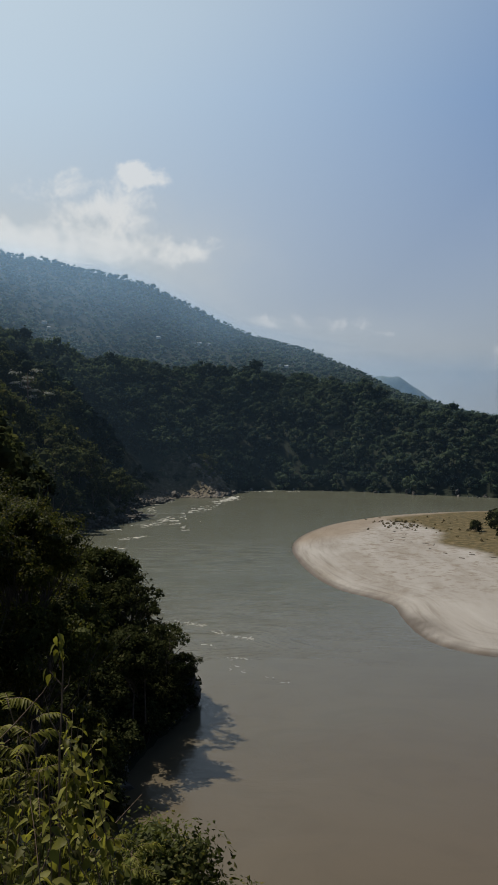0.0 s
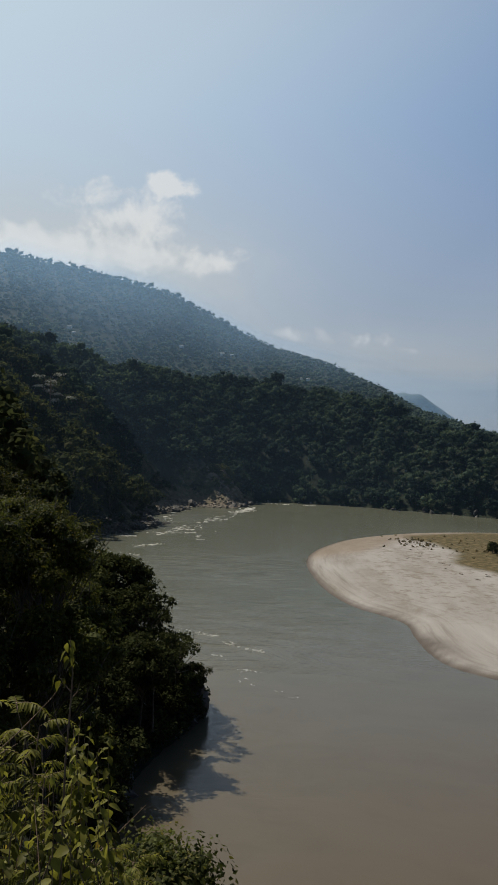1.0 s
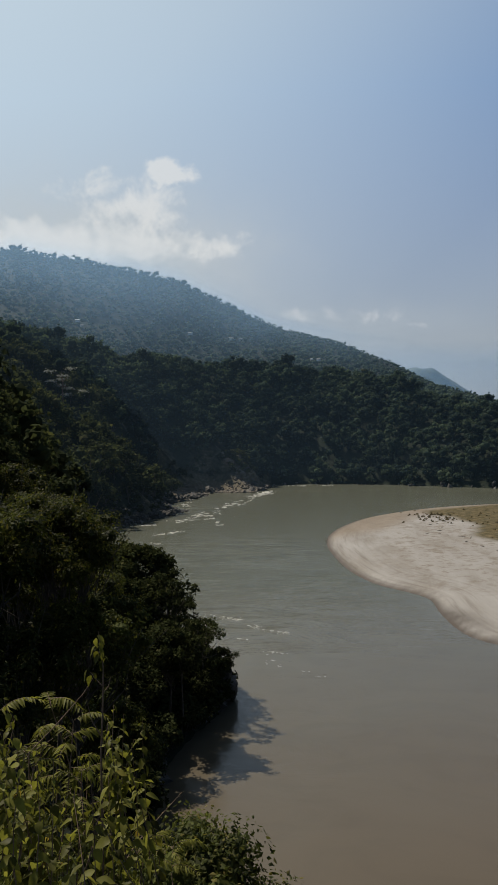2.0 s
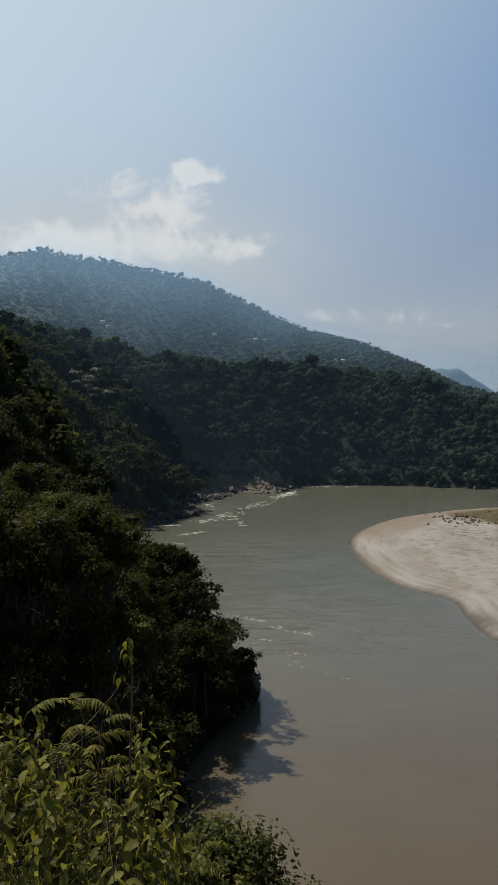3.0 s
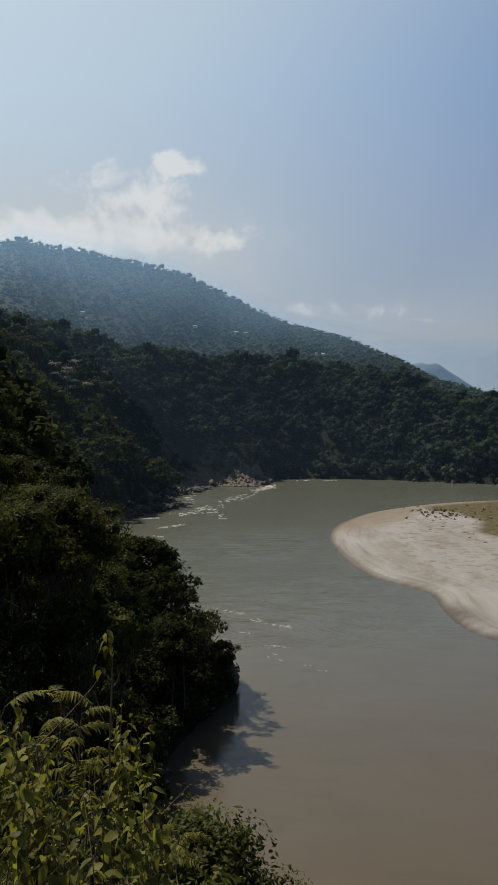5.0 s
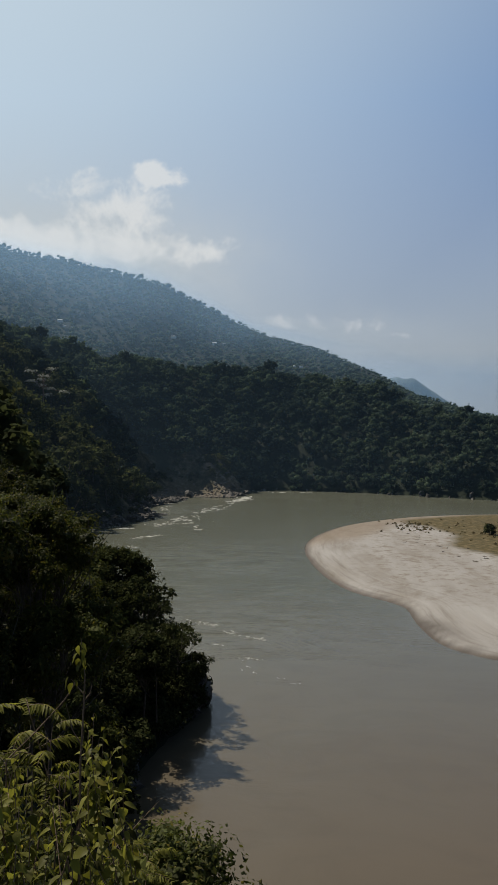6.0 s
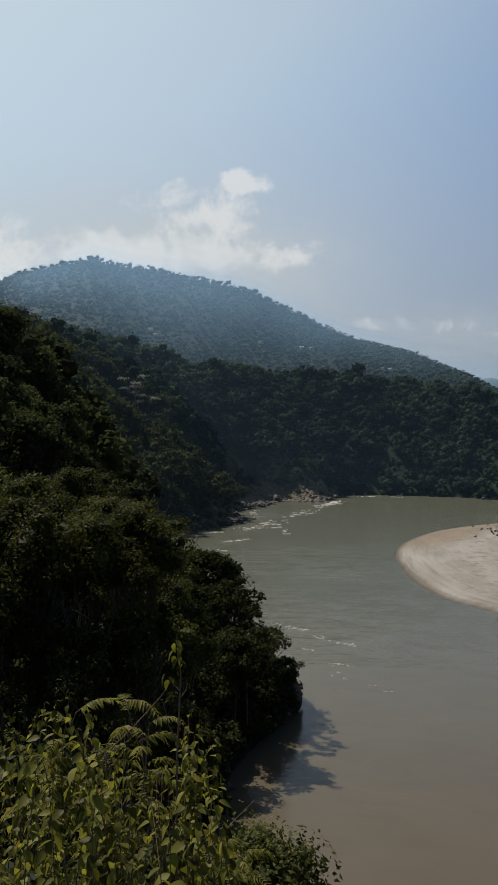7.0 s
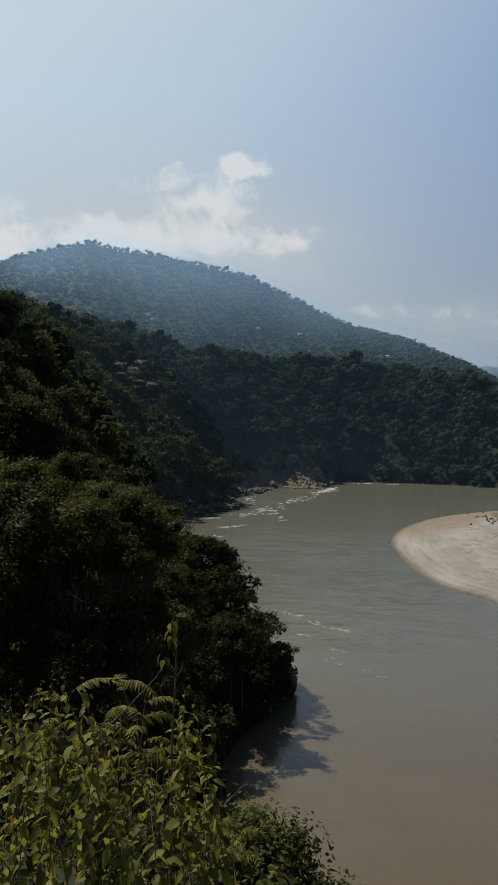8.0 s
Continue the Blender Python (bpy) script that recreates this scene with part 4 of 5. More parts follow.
def along(line, first, last, count):
    """Places strewn along a stretch of a bank, by the height of y where it begins and ends."""
    pts = [p for p in line if first <= p[1] <= last and p[0] < 150]
    for _ in range(count):
        k = rng.integers(len(pts) - 1)
        s = rng.uniform()
        yield pts[k] * (1 - s) + pts[k + 1] * s


for i, p in enumerate(along(BANK_LINE[40:], 205, 440, 150)):
    x, y = p[0] - abs(rng.normal(0, 3.2)) + 0.8, p[1] + rng.normal(0, 2.0)
    if p[1] > 440:
        continue
    size = (0.8 + rng.pareto(2.0) * 0.9) * (1.25 if p[1] < 330 else 0.8)
    boulder((dark_boulders + grey_boulders[:1])[i % 5], x, y, max(float(height(x, y)), 0.0) + 0.1 * size, min(size, 3.2), i * 0.9, "angular grey boulder at the water's edge", "bank boulders")
for i, p in enumerate(along(BANK_LINE[40:], 390, 460, 30)):
    if p[0] < -8:
        continue
    x, y = p[0], p[1] + rng.normal(0, 1.2)
    boulder(grey_boulders[i % 5], x, y, max(float(height(x, y)), 0.0), rng.uniform(0.4, 1.3), i * 0.9, "pale boulder under the far wooded bank", "far bank boulders")


def outcrop(x, y, z, sx, sy, sz, seed):
    """A craggy mass of rock, split into ledges."""
    bm = bmesh.new()
    bmesh.ops.create_icosphere(bm, subdivisions=4, radius=1.0)
    for v in bm.verts:
        p = v.co * 1.6 + Vector((seed, 0, 0))
        crag = abs(noise.noise(p)) * 0.5 + abs(noise.noise(p * 2.7)) * 0.25 + 0.12 * noise.noise(p * 6)
        v.co *= 0.75 + crag
        v.co.z = round(v.co.z * 6) / 6 * 0.5 + v.co.z * 0.5
    me = bpy.data.meshes.new("rock_outcrop")
    bm.to_mesh(me)
    bm.free()
    me.materials.append(DARKROCK)
    ob = new("rock_outcrop", me)
    ob.matrix_basis = Matrix.LocRotScale((x, y, z), Euler((0.1, 0.15, seed)), (sx, sy, sz))
    return tagged(ob, "dark craggy rock face at the foot of the headland", "rock", "headland rocks")


for k, spec in enumerate(((-7.6, 82.2, 1.4, 2.0, 2.6, 2.6), (-9.4, 79.0, 0.9, 2.0, 2.8, 1.8), (-8.6, 85.0, 2.0, 2.2, 2.4, 2.6), (-11.2, 74.5, 0.6, 1.8, 3.0, 1.5), (-13.0, 68.0, 0.4, 1.7, 3.4, 1.3), (-13.2, 61.0, 0.4, 1.6, 3.4, 1.2))):
    outcrop(*spec, 1.7 * k)

for k, (x, y, z, sx, sy, sz) in enumerate(((-56.5, 256, 0.6, 3.0, 4.0, 2.0), (-52.5, 264, 0.5, 3.2, 3.0, 2.2), (-48.5, 272, 0.5, 3.0, 4.0, 1.9), (-45.5, 282, 0.4, 2.6, 4.5, 1.6), (-43.0, 291, 0.1, 2.8, 3.5, 1.1), (-40.0, 296, -0.1, 2.4, 2.0, 0.8),
                                           (-54, 334, 0.5, 3.5, 4.5, 2.2), (-50, 345, 0.5, 3.2, 5.0, 2.4), (-46, 356, 0.4, 3.4, 5.0, 2.2), (-44, 366, 0.3, 2.8, 4.0, 2.0), (-41.5, 374, 0.0, 2.6, 4.0, 1.6), (-12.5, 408, 0.2, 3.0, 4.0, 1.8), (-10, 430, 0.2, 3.0, 5.0, 2.0))):
    tagged(outcrop(x, y, z, sx, sy, sz, 1.3 * k + 0.4), "dark jagged rock standing in the shallows of the cove", "rock", "cove rocks")

for i in range(95):
    x = rng.uniform(-50, -13)
    y = np.interp(x, [-50, -41, -22, -13], [360, 398, 406, 412]) + rng.normal(0, 6)
    z = float(height(x, y))
    if 0.05 < z < 14:
        boulder(tan_boulders[i % 4], x, y, z + 0.1, 0.4 + min(1.3, rng.pareto(2.3) * 0.6), i * 0.7, "tan rubble block on the gravel spit", "spit rubble")


def rubble(name, first, last, count, reach, mat, label, seed):
    """Loose broken stone strewn up a bank, too many pieces to count."""
    r = np.random.default_rng(seed)
    pts = np.array([p for p in BANK_LINE[40:] if first <= p[1] <= last and p[0] < -5])
    V, T, n = [], [], 0
    for _ in range(count):
        k, s = r.integers(len(pts) - 1), r.uniform()
        p = pts[k] * (1 - s) + pts[k + 1] * s
        x, y = p[0] - reach * r.uniform() ** 1.6 + 1.0, p[1] + r.normal(0, 2.5)
        size = 0.25 + 0.9 * r.uniform() ** 3
        v = np.array(ICO) * size * r.uniform(0.6, 1.3, (12, 1)) * np.array([r.uniform(0.8, 1.7), r.uniform(0.8, 1.4), 0.75])
        a = r.uniform(0, 6.28)
        v = np.stack([v[:, 0] * math.cos(a) - v[:, 1] * math.sin(a), v[:, 0] * math.sin(a) + v[:, 1] * math.cos(a), v[:, 2]], -1)
        V.append(v + np.array([x, y, max(float(height(x, y)), 0.0) + 0.1 * size]))
        T.append(np.array(ICO_FACES) + n)
        n += 12
    me = raw_mesh(name, np.concatenate(V), None, np.concatenate(T))
    me.materials.append(mat)
    return tagged(new(name, me), label, "rubble", kind="stuff")


rubble("bank_rubble", 205, 345, 900, 9.0, DARKROCK, "dark broken rock along the eroded bank", 51)
rubble("spit_rubble", 335, 440, 1100, 15.0, TANROCK, "tan broken rock and gravel on the spit", 52)


def outcrop_at(x, y, up, sx, sy, sz, seed):
    ob = outcrop(x, y, float(height(x, y)) + up, sx, sy, sz, seed)
    ob.data.materials[0] = TANROCK
    return tagged(ob, "pale craggy rock below the grassy knoll", "rock", "knoll rocks")


for k, spec in enumerate(((-32, 420, -0.3, 2.4, 2.0, 2.6), (-28, 418, -0.2, 2.2, 2.0, 2.2), (-23, 419, -0.3, 2.4, 1.8, 2.4), (-35, 423, -0.2, 2.0, 1.8, 2.4), (-30, 423, -0.4, 2.0, 1.6, 2.2))):
    outcrop_at(*spec, 2.3 * k + 0.5)

# ---- white water ----
def foam_patches():
    """Broken crests: wavering strips torn into pieces, with flecks strewn round them."""
    rng = np.random.default_rng(5)
    V, T, n = [], [], 0

    def crest_strip(pts, wide, lift):
        nonlocal n
        pts = np.array(pts)
        m = len(pts)
        d = unit(np.gradient(pts, axis=0))
        side = np.stack([-d[:, 1], d[:, 0]], -1)
        w = wide * np.sin(np.linspace(0.12, math.pi - 0.12, m)) * rng.uniform(0.25, 1.3, m)
        a, c = pts + side * w[:, None], pts - side * w[:, None] * rng.uniform(0.3, 1.0, (m, 1))
        V.append(np.vstack([np.c_[a, np.full(m, 0.006)], np.c_[pts, np.full(m, 0.02 + lift)], np.c_[c, np.full(m, 0.006)]]))
        for i in range(m - 1):
            for r in (0, m):
                T.append(((n + r + i, n + r + i + 1, n + r + m + i + 1), (n + r + i, n + r + m + i + 1, n + r + m + i)))
        n += 3 * m

    def fleck(px, py, size):
        nonlocal n
        k, ang = 7, rng.uniform(-0.7, 0.7)
        th = np.linspace(0, 2 * math.pi, k, endpoint=False)
        rr = size * rng.uniform(0.5, 1.2, k)
        ex, ey = rr * np.cos(th) * 2.2, rr * np.sin(th) * 0.9
        V.append(np.vstack([np.stack([px + ex * math.cos(ang) - ey * math.sin(ang), py + ex * math.sin(ang) + ey * math.cos(ang), np.full(k, 0.006)], -1), [[px, py, 0.02 + size * 0.28]]]))
        T.append(tuple((n + i, n + (i + 1) % k, n + k) for i in range(k)))
        n += k + 1

    #  a line of breaking water: its bends, how far it strays, pieces, their length and width, flecks
    for line, stray, pieces, long, wide, flecks in ((((-7.4, 398), (-11, 380), (-15, 363), (-21.8, 324), (-27.7, 297), (-34, 270), (-38, 260)), 5.0, 90, 4.5, 0.26, 420), (((-7, 402), (-10, 388), (-14, 372)), 2.2, 34, 5.0, 0.42, 200),
                                                    (((-33, 232), (-40, 224)), 2.0, 14, 3.2, 0.22, 60), (((-44, 250), (-49, 248)), 1.6, 9, 3.0, 0.22, 40), (((-34, 204), (-41, 209)), 1.4, 6, 2.6, 0.16, 16),
                                                    (((-40, 300), (-46, 330), (-40, 372)), 3.0, 26, 3.6, 0.2, 80), (((-30, 285), (-24, 250)), 6.0, 14, 4.0, 0.3, 30), (((-20, 400), (-34, 404), (-41, 388)), 1.2, 14, 4.0, 0.35, 40),
                                                    (((-13.2, 122), (-9.5, 119.6), (-6.9, 118.5)), 1.1, 18, 1.3, 0.09, 70), (((-5.5, 115), (-2.4, 112), (0.3, 110.5)), 0.9, 18, 1.3, 0.10, 80), (((-2.2, 101), (0.3, 100)), 0.45, 7, 1.0, 0.09, 30),
                                                    (((-3, 102.3), (-1.3, 94.7)), 0.9, 6, 1.3, 0.07, 14), (((-6.7, 108), (-4.9, 105.8)), 0.5, 4, 1.2, 0.08, 8), (((2.1, 92.7), (5.2, 88.7)), 1.0, 4, 1.2, 0.05, 10), (((30, 440), (-4, 446)), 1.5, 14, 5.0, 0.3, 20)):
        line = np.array(line, float)
        s = np.linspace(0, 1, len(line))
        at = lambda k: np.stack([np.interp(k, s, line[:, 0]), np.interp(k, s, line[:, 1])], -1)
        way = unit(line[-1] - line[0])
        for _ in range(pieces):
            k0 = rng.uniform()
            m = 7
            t = np.linspace(-0.5, 0.5, m) * long * rng.uniform(0.2, 0.75)
            turn = rng.normal(0, 0.7)
            d = np.array([way[0] * math.cos(turn) - way[1] * math.sin(turn), way[0] * math.sin(turn) + way[1] * math.cos(turn)])
            mid = at(k0) + rng.normal(0, stray * 0.45, 2)
            wave = 0.13 * long * np.sin(t * 7.0 / long + rng.uniform(0, 6.3)) + 0.03 * long * rng.normal(0, 1, m)
            crest_strip(mid + t[:, None] * d + wave[:, None] * np.array([-d[1], d[0]]), wide * rng.uniform(0.4, 1.2), wide * 0.35)
        for _ in range(flecks):
            p = at(rng.uniform()) + rng.normal(0, stray * 0.6, 2)
            fleck(p[0], p[1], wide * (0.12 + 0.55 * rng.uniform() ** 3))
    me = raw_mesh("foam", np.concatenate(V), None, np.concatenate([np.array(t) for t in T]), smooth=True)
    me.materials.append(FOAM)
    return tagged(new("foam", me), "white broken water over shallow rocks", "foam", kind="stuff")


foam_patches()

# ---- the sand bar's litter ----
def driftwood_mesh(seed):
    rng = np.random.default_rng(seed)
    pieces = [tube([(-1.3, 0, 0.1), (-0.4, 0.1, 0.16), (0.5, -0.05, 0.14), (1.3, 0.12, 0.22)], [0.16, 0.15, 0.12, 0.05], 6)]
    for _ in range(3):
        a = rng.uniform(-0.8, 0.9)
        pieces.append(tube([(a, 0, 0.15), (a + rng.uniform(-0.3, 0.5), rng.uniform(-0.6, 0.6), 0.5)], [0.06, 0.02], 5))
    v, q = joined(pieces)
    me = raw_mesh("driftwood", v, q, smooth=True)
    me.materials.append(WOOD)
    return me


logs = [driftwood_mesh(i) for i in range(3)]
for i in range(34):
    s = i / 33
    x, y = 44 + 22 * s + rng.normal(0, 3.5), 228 - 70 * s + rng.normal(0, 7)
    ob = new("driftwood", logs[i % 3])
    ob.matrix_basis = Matrix.LocRotScale((x, y, float(height(x, y))), Euler((0, 0, rng.uniform(0, 6.3))), (rng.uniform(0.2, 0.65),) * 3)
    tagged(ob, "weathered dark driftwood lying on pale sand", "driftwood", "driftwood on the bar")
tuft_models = [shrub_model(190 + i, 0.55, 5, 12, 0.28, LEAF_TUFT) for i in range(2)]
for i in range(130):
    x, y = (rng.normal(51, 5.0), rng.normal(252, 10)) if i < 85 else (rng.uniform(58, 80), rng.uniform(205, 275))
    plant_shrub(tuft_models[i % 2], x, y, float(height(x, y)) - 0.15, i, rng.uniform(0.35, 1.0), "tuft", "small dry olive-brown tuft on the sand", "tufts on the bar")
for i, p in enumerate(along(BAR_LINE, 196, 226, 24)):
    if p[0] > 20:
        continue
    boulder(dark_boulders[i % 4], p[0] + rng.normal(0.3, 0.5), p[1], 0.0, rng.uniform(0.15, 0.35), i, "dark wet stone at the tip of the sand bar", "bar tip stones")


# ---- marks on the hillsides ----
def slab(x0, x1, y0, y1, z0, z1):
    v = np.array([(x, y, z) for x in (x0, x1) for y in (y0, y1) for z in (z0, z1)], float)
    return v, np.array([(0, 1, 3, 2), (4, 6, 7, 5), (0, 4, 5, 1), (2, 3, 7, 6), (0, 2, 6, 4), (1, 5, 7, 3)])


wall_mesh = raw_mesh("wall", *slab(-4, 4, -3, 3, -3, 3))
v = np.array([(-4.6, -3.7, 2.9), (4.6, -3.7, 2.9), (4.6, 3.7, 2.9), (-4.6, 3.7, 2.9), (-4.6, 0, 4.6), (4.6, 0, 4.6), (-4.6, -3.7, 3.05), (4.6, -3.7, 3.05), (4.6, 3.7, 3.05), (-4.6, 3.7, 3.05)])
roof_mesh = raw_mesh("roof", v, np.array([(0, 3, 2, 1), (6, 7, 5, 4), (8, 9, 4, 5), (0, 1, 7, 6), (2, 3, 9, 8)]), np.array([(9, 6, 4), (7, 8, 5)]))
door_mesh = raw_mesh("door", *slab(-0.5, 0.5, -3.06, -2.98, 0, 2.0))
pane_mesh = raw_mesh("window", *slab(-0.6, 0.6, -3.06, -2.98, 0.9, 2.0))
for me, mat in ((wall_mesh, PLASTER), (roof_mesh, ROOF), (door_mesh, WOOD), (pane_mesh, DARKROCK)):
    me.materials.append(mat)
for i, (b, s, size) in enumerate(((-0.283, 0.160, 1.0), (-0.277, 0.153, 0.7), (-0.125, 0.139, 1.0), (-0.068, 0.131, 1.1), (-0.055, 0.130, 0.8), (0.052, 0.100, 0.9), (0.043, 0.101, 0.7))):
    x, y, z = up_slope(b, s, 620)
    root = new("house")
    root.matrix_basis = Matrix.LocRotScale((x, y, z + 4.5), Euler((0, 0, 0.35 * math.sin(i * 2.1))), (size * 0.6, size * 0.6, size * 0.45))
    part("wall", wall_mesh, None, root, "whitewashed wall")
    part("roof", roof_mesh, None, root, "pale sheet-metal roof")
    part("door", door_mesh, None, root)
    for dx in (-2.4, 2.4):
        part("window", pane_mesh, None, root).location = (dx, 0, 0)
    tagged(root, "small whitewashed house among trees on the ridge", "house", "hill houses")

x, y, z = PALE
rngp = np.random.default_rng(77)
mids = [np.array([rngp.normal(0, 2.6), rngp.normal(0, 2.0), 4.5 + 1.15 * k]) for k in range(9)]
pieces = []
for m in mids:
    out = unit(np.append(rngp.normal(0, 1, (70, 2)), rngp.normal(0, 0.10, (70, 1)), 1))
    pieces.append(leaves(rngp, m + out * rngp.uniform(0.2, 2.1, (70, 1)), out, 0.7, 0.0, 0.25))
v, q = joined(pieces)
crown = raw_mesh("crown", v, q)
v, q = limbs(rngp, -2.0, 13.0, mids, 0.25)
root = new("pale_tree")
root.matrix_basis = Matrix.LocRotScale((x, y, z), Euler((0, 0, 0.4)), (1.35,) * 3)
part("trunk", raw_mesh("trunk", v, q, smooth=True), TWIG, root)
part("crown", crown, LEAF_DUSTY, root)
tagged(root, "pale silvery tree with layered sparse branches", "tree")

cove = [shrub_model(210 + i, 2.0, 8, 22, 0.65, LEAF_HEAD) for i in range(3)]
spots = scatter(rng, 5000, (-22, -1), (200, 440), 3.6, lambda xs, ys, r: dry_land(2.5)(xs, ys, r) & (line_distance(xs, ys, BANK_LINE) < 24) & (xs < -12) & ((ys < 205) | (ys > 320) | (lumps(xs, ys, 9, 33) > -0.35)) & ((np.abs(ys - 390) > 42) | (line_distance(xs, ys, BANK_LINE) > 15)))
for i, (x, y) in enumerate(spots[:290]):
    plant_shrub(cove[i % 3], x, y, float(height(x, y)) - 0.5, 1.3 * i, rng.uniform(0.7, 1.6) * (0.65 if 205 < y < 320 else 1.0), "cove_shrub", "dark scrub bush on the eroded bank above the rocks", "cove scrub")

knoll = [shrub_model(200 + i, 2.2, 8, 36, 0.6, LEAF_TREE) for i in range(2)]
for i in range(40):
    x, y = -26 + rng.normal(0, 4.5), 429 + rng.normal(0, 4.5)
    plant_shrub(knoll[i % 2], x, y, float(height(x, y)) - 0.4, i, rng.uniform(0.6, 1.2), "knoll_shrub", "green shrub on the steep rocky knoll", "knoll scrub")

# ---- plants right in front of the viewpoint ----
def leaf_mesh(seed, length=1.0, wide=0.33, curl=0.25):
    """A pointed oval leaf along +x, folded along its rib and curling down to the tip."""
    rng = random.Random(seed)
    v, f = [], []
    cuts = ((0, 0.02), (0.12, 0.6), (0.3, 0.98), (0.5, 0.95), (0.7, 0.66), (0.87, 0.3), (1.0, 0.02))
    for s, w in cuts:
        z = -curl * s * s + 0.02 * rng.uniform(-1, 1)
        h = w * wide * 0.5 * 2
        v += [(s * length, -h, z + 0.28 * h), (s * length, 0, z), (s * length, h, z + 0.28 * h * rng.uniform(0.6, 1.3))]
    for i in range(len(cuts) - 1):
        a = 3 * i
        f += [(a, a + 3, a + 4, a + 1), (a + 1, a + 4, a + 5, a + 2)]
    return np.array(v), np.array(f)


leaf_shapes = [leaf_mesh(1, 1, 0.29, 0.2), leaf_mesh(2, 1, 0.32, 0.4), leaf_mesh(3, 1, 0.22, 0.5), leaf_mesh(4, 1, 0.27, 0.05)]
leaf_meshes = [raw_mesh("leaf", v, f, smooth=True) for v, f in leaf_shapes]
for me in leaf_meshes:
    me.materials.append(LEAF_NEAR)


def stem_line(rng, foot, top, sway):
    mid = (np.array(foot) + np.array(top)) / 2 + rng.normal(0, sway, 3) * np.array([1, 1, 0.2])
    s = np.linspace(0, 1, 9)[:, None]
    return (1 - s) ** 2 * np.array(foot) + 2 * s * (1 - s) * mid + s * s * np.array(top)


def leaf_frames(rng, line, spacing, size, span):
    """Poses of leaves set in turn round the upper part of a stem."""
    seg = np.linalg.norm(np.diff(line, axis=0), axis=1)
    whole = seg.sum()
    at, out, k = whole, [], 0
    cum = np.concatenate([[0], np.cumsum(seg)])
    while at > max(0, whole - span):
        p = np.array([np.interp(at, cum, line[:, i]) for i in range(3)])
        a = k * 2.4 + rng.uniform(-0.5, 0.5)
        grow = min(1.0, 0.45 + (whole - at) * 3.0)
        m = Matrix.Translation(p) @ Euler((rng.uniform(-0.6, 0.6), rng.uniform(0.0, 1.05), a)).to_matrix().to_4x4()
        out.append((m, size * grow * rng.uniform(0.75, 1.25)))
        at -= spacing * rng.uniform(0.6, 1.4)
        k += 1
    return out


def herb(rng, foot, top, single, span=0.95, spacing=0.028, size=0.053, name="leafy_plant"):
    """A leafy stem in the foreground; its leaves are single parts on the plants in front, one part on those behind."""
    line = stem_line(rng, foot, top, 0.10)
    root = new(name)
    root.location = foot
    local = line - np.array(foot)
    v, q = tube(local, np.linspace(0.0036, 0.0011, len(line)), 6)
    part("stem", raw_mesh("stem", v, q, smooth=True), TWIG, root)
    pieces = []
    for k, (m, s) in enumerate(leaf_frames(rng, local, spacing, size, span)):
        i = int(rng.integers(4))
        if single:
            ob = part("leaf", leaf_meshes[i], None, root)
            ob.matrix_basis = m @ Matrix.Diagonal((s, s, s, 1))
        else:
            v, f = leaf_shapes[i]
            pieces.append((v * s @ np.array(m.to_3x3()).T + np.array(m.translation), f))
    if pieces:
        v, q = joined(pieces)
        part("foliage", raw_mesh("foliage", v, q, smooth=True), LEAF_NEAR, root)
    return tagged(root, "yellow-green leafy stem in full sun" if size < 0.058 else "tall yellow-green stem with broad drooping leaves", "plant", "foreground plants")


rng = np.random.default_rng(31)
front = 0
for k in range(90):
    d = rng.uniform(2.3, 4.4)
    u = rng.uniform(-0.66, -0.19)
    cap = np.interp(u, [-0.66, -0.5, -0.42, -0.36, -0.31, -0.28, -0.25, -0.225, -0.205, -0.19], [-0.40, -0.375, -0.345, -0.40, -0.45, -0.42, -0.37, -0.40, -0.375, -0.42])
    v = cap - (rng.uniform(0, 0.03) if k % 4 == 0 else rng.uniform(0.02, 0.30))
    top = (u * d, d, 30 + v * d)
    fx, fy = u * d + rng.normal(0, 0.2), d + rng.normal(0, 0.2)
    foot = (fx, fy, float(height(fx, fy)) - 0.02)
    if top[2] - foot[2] < 0.25:
        continue
    single = d < 3.0 and front < 12
    front += single
    herb(rng, foot, top, single)
# the tallest stems, with larger leaves
for u, v, d in ((-0.243, -0.362, 3.0), (-0.229, -0.374, 2.9), (-0.203, -0.380, 3.1), (-0.236, -0.395, 2.8), (-0.252, -0.385, 2.7), (-0.215, -0.41, 2.9), (-0.262, -0.405, 2.6), (-0.40, -0.352, 2.7), (-0.42, -0.345, 2.9), (-0.385, -0.375, 2.6), (-0.46, -0.36, 2.6),
                (-0.28, -0.43, 2.5), (-0.33, -0.44, 2.5), (-0.37, -0.425, 2.4), (-0.225, -0.44, 2.7), (-0.30, -0.475, 2.4), (-0.35, -0.49, 2.3), (-0.41, -0.45, 2.4), (-0.50, -0.41, 2.5)):
    fx, fy = u * d + rng.normal(0, 0.12), d + rng.normal(0, 0.12)
    herb(rng, (fx, fy, float(height(fx, fy)) - 0.02), (u * d, d, 30 + v * d), True, 0.75, 0.031, 0.061)


def frond_rib(length):
    """The thin rib of a feathered leaf along +x."""
    t = np.linspace(0, 1, 8)
    return np.stack([t * length, 0 * t, 0.12 * length * np.sin(t * 2.2) - 0.35 * length * t ** 3], -1)


rib_line = frond_rib(1.0)
rib_mesh = raw_mesh("frond", *tube(rib_line, np.linspace(0.008, 0.0025, 8), 4), smooth=True)
rib_mesh.materials.append(TWIG)


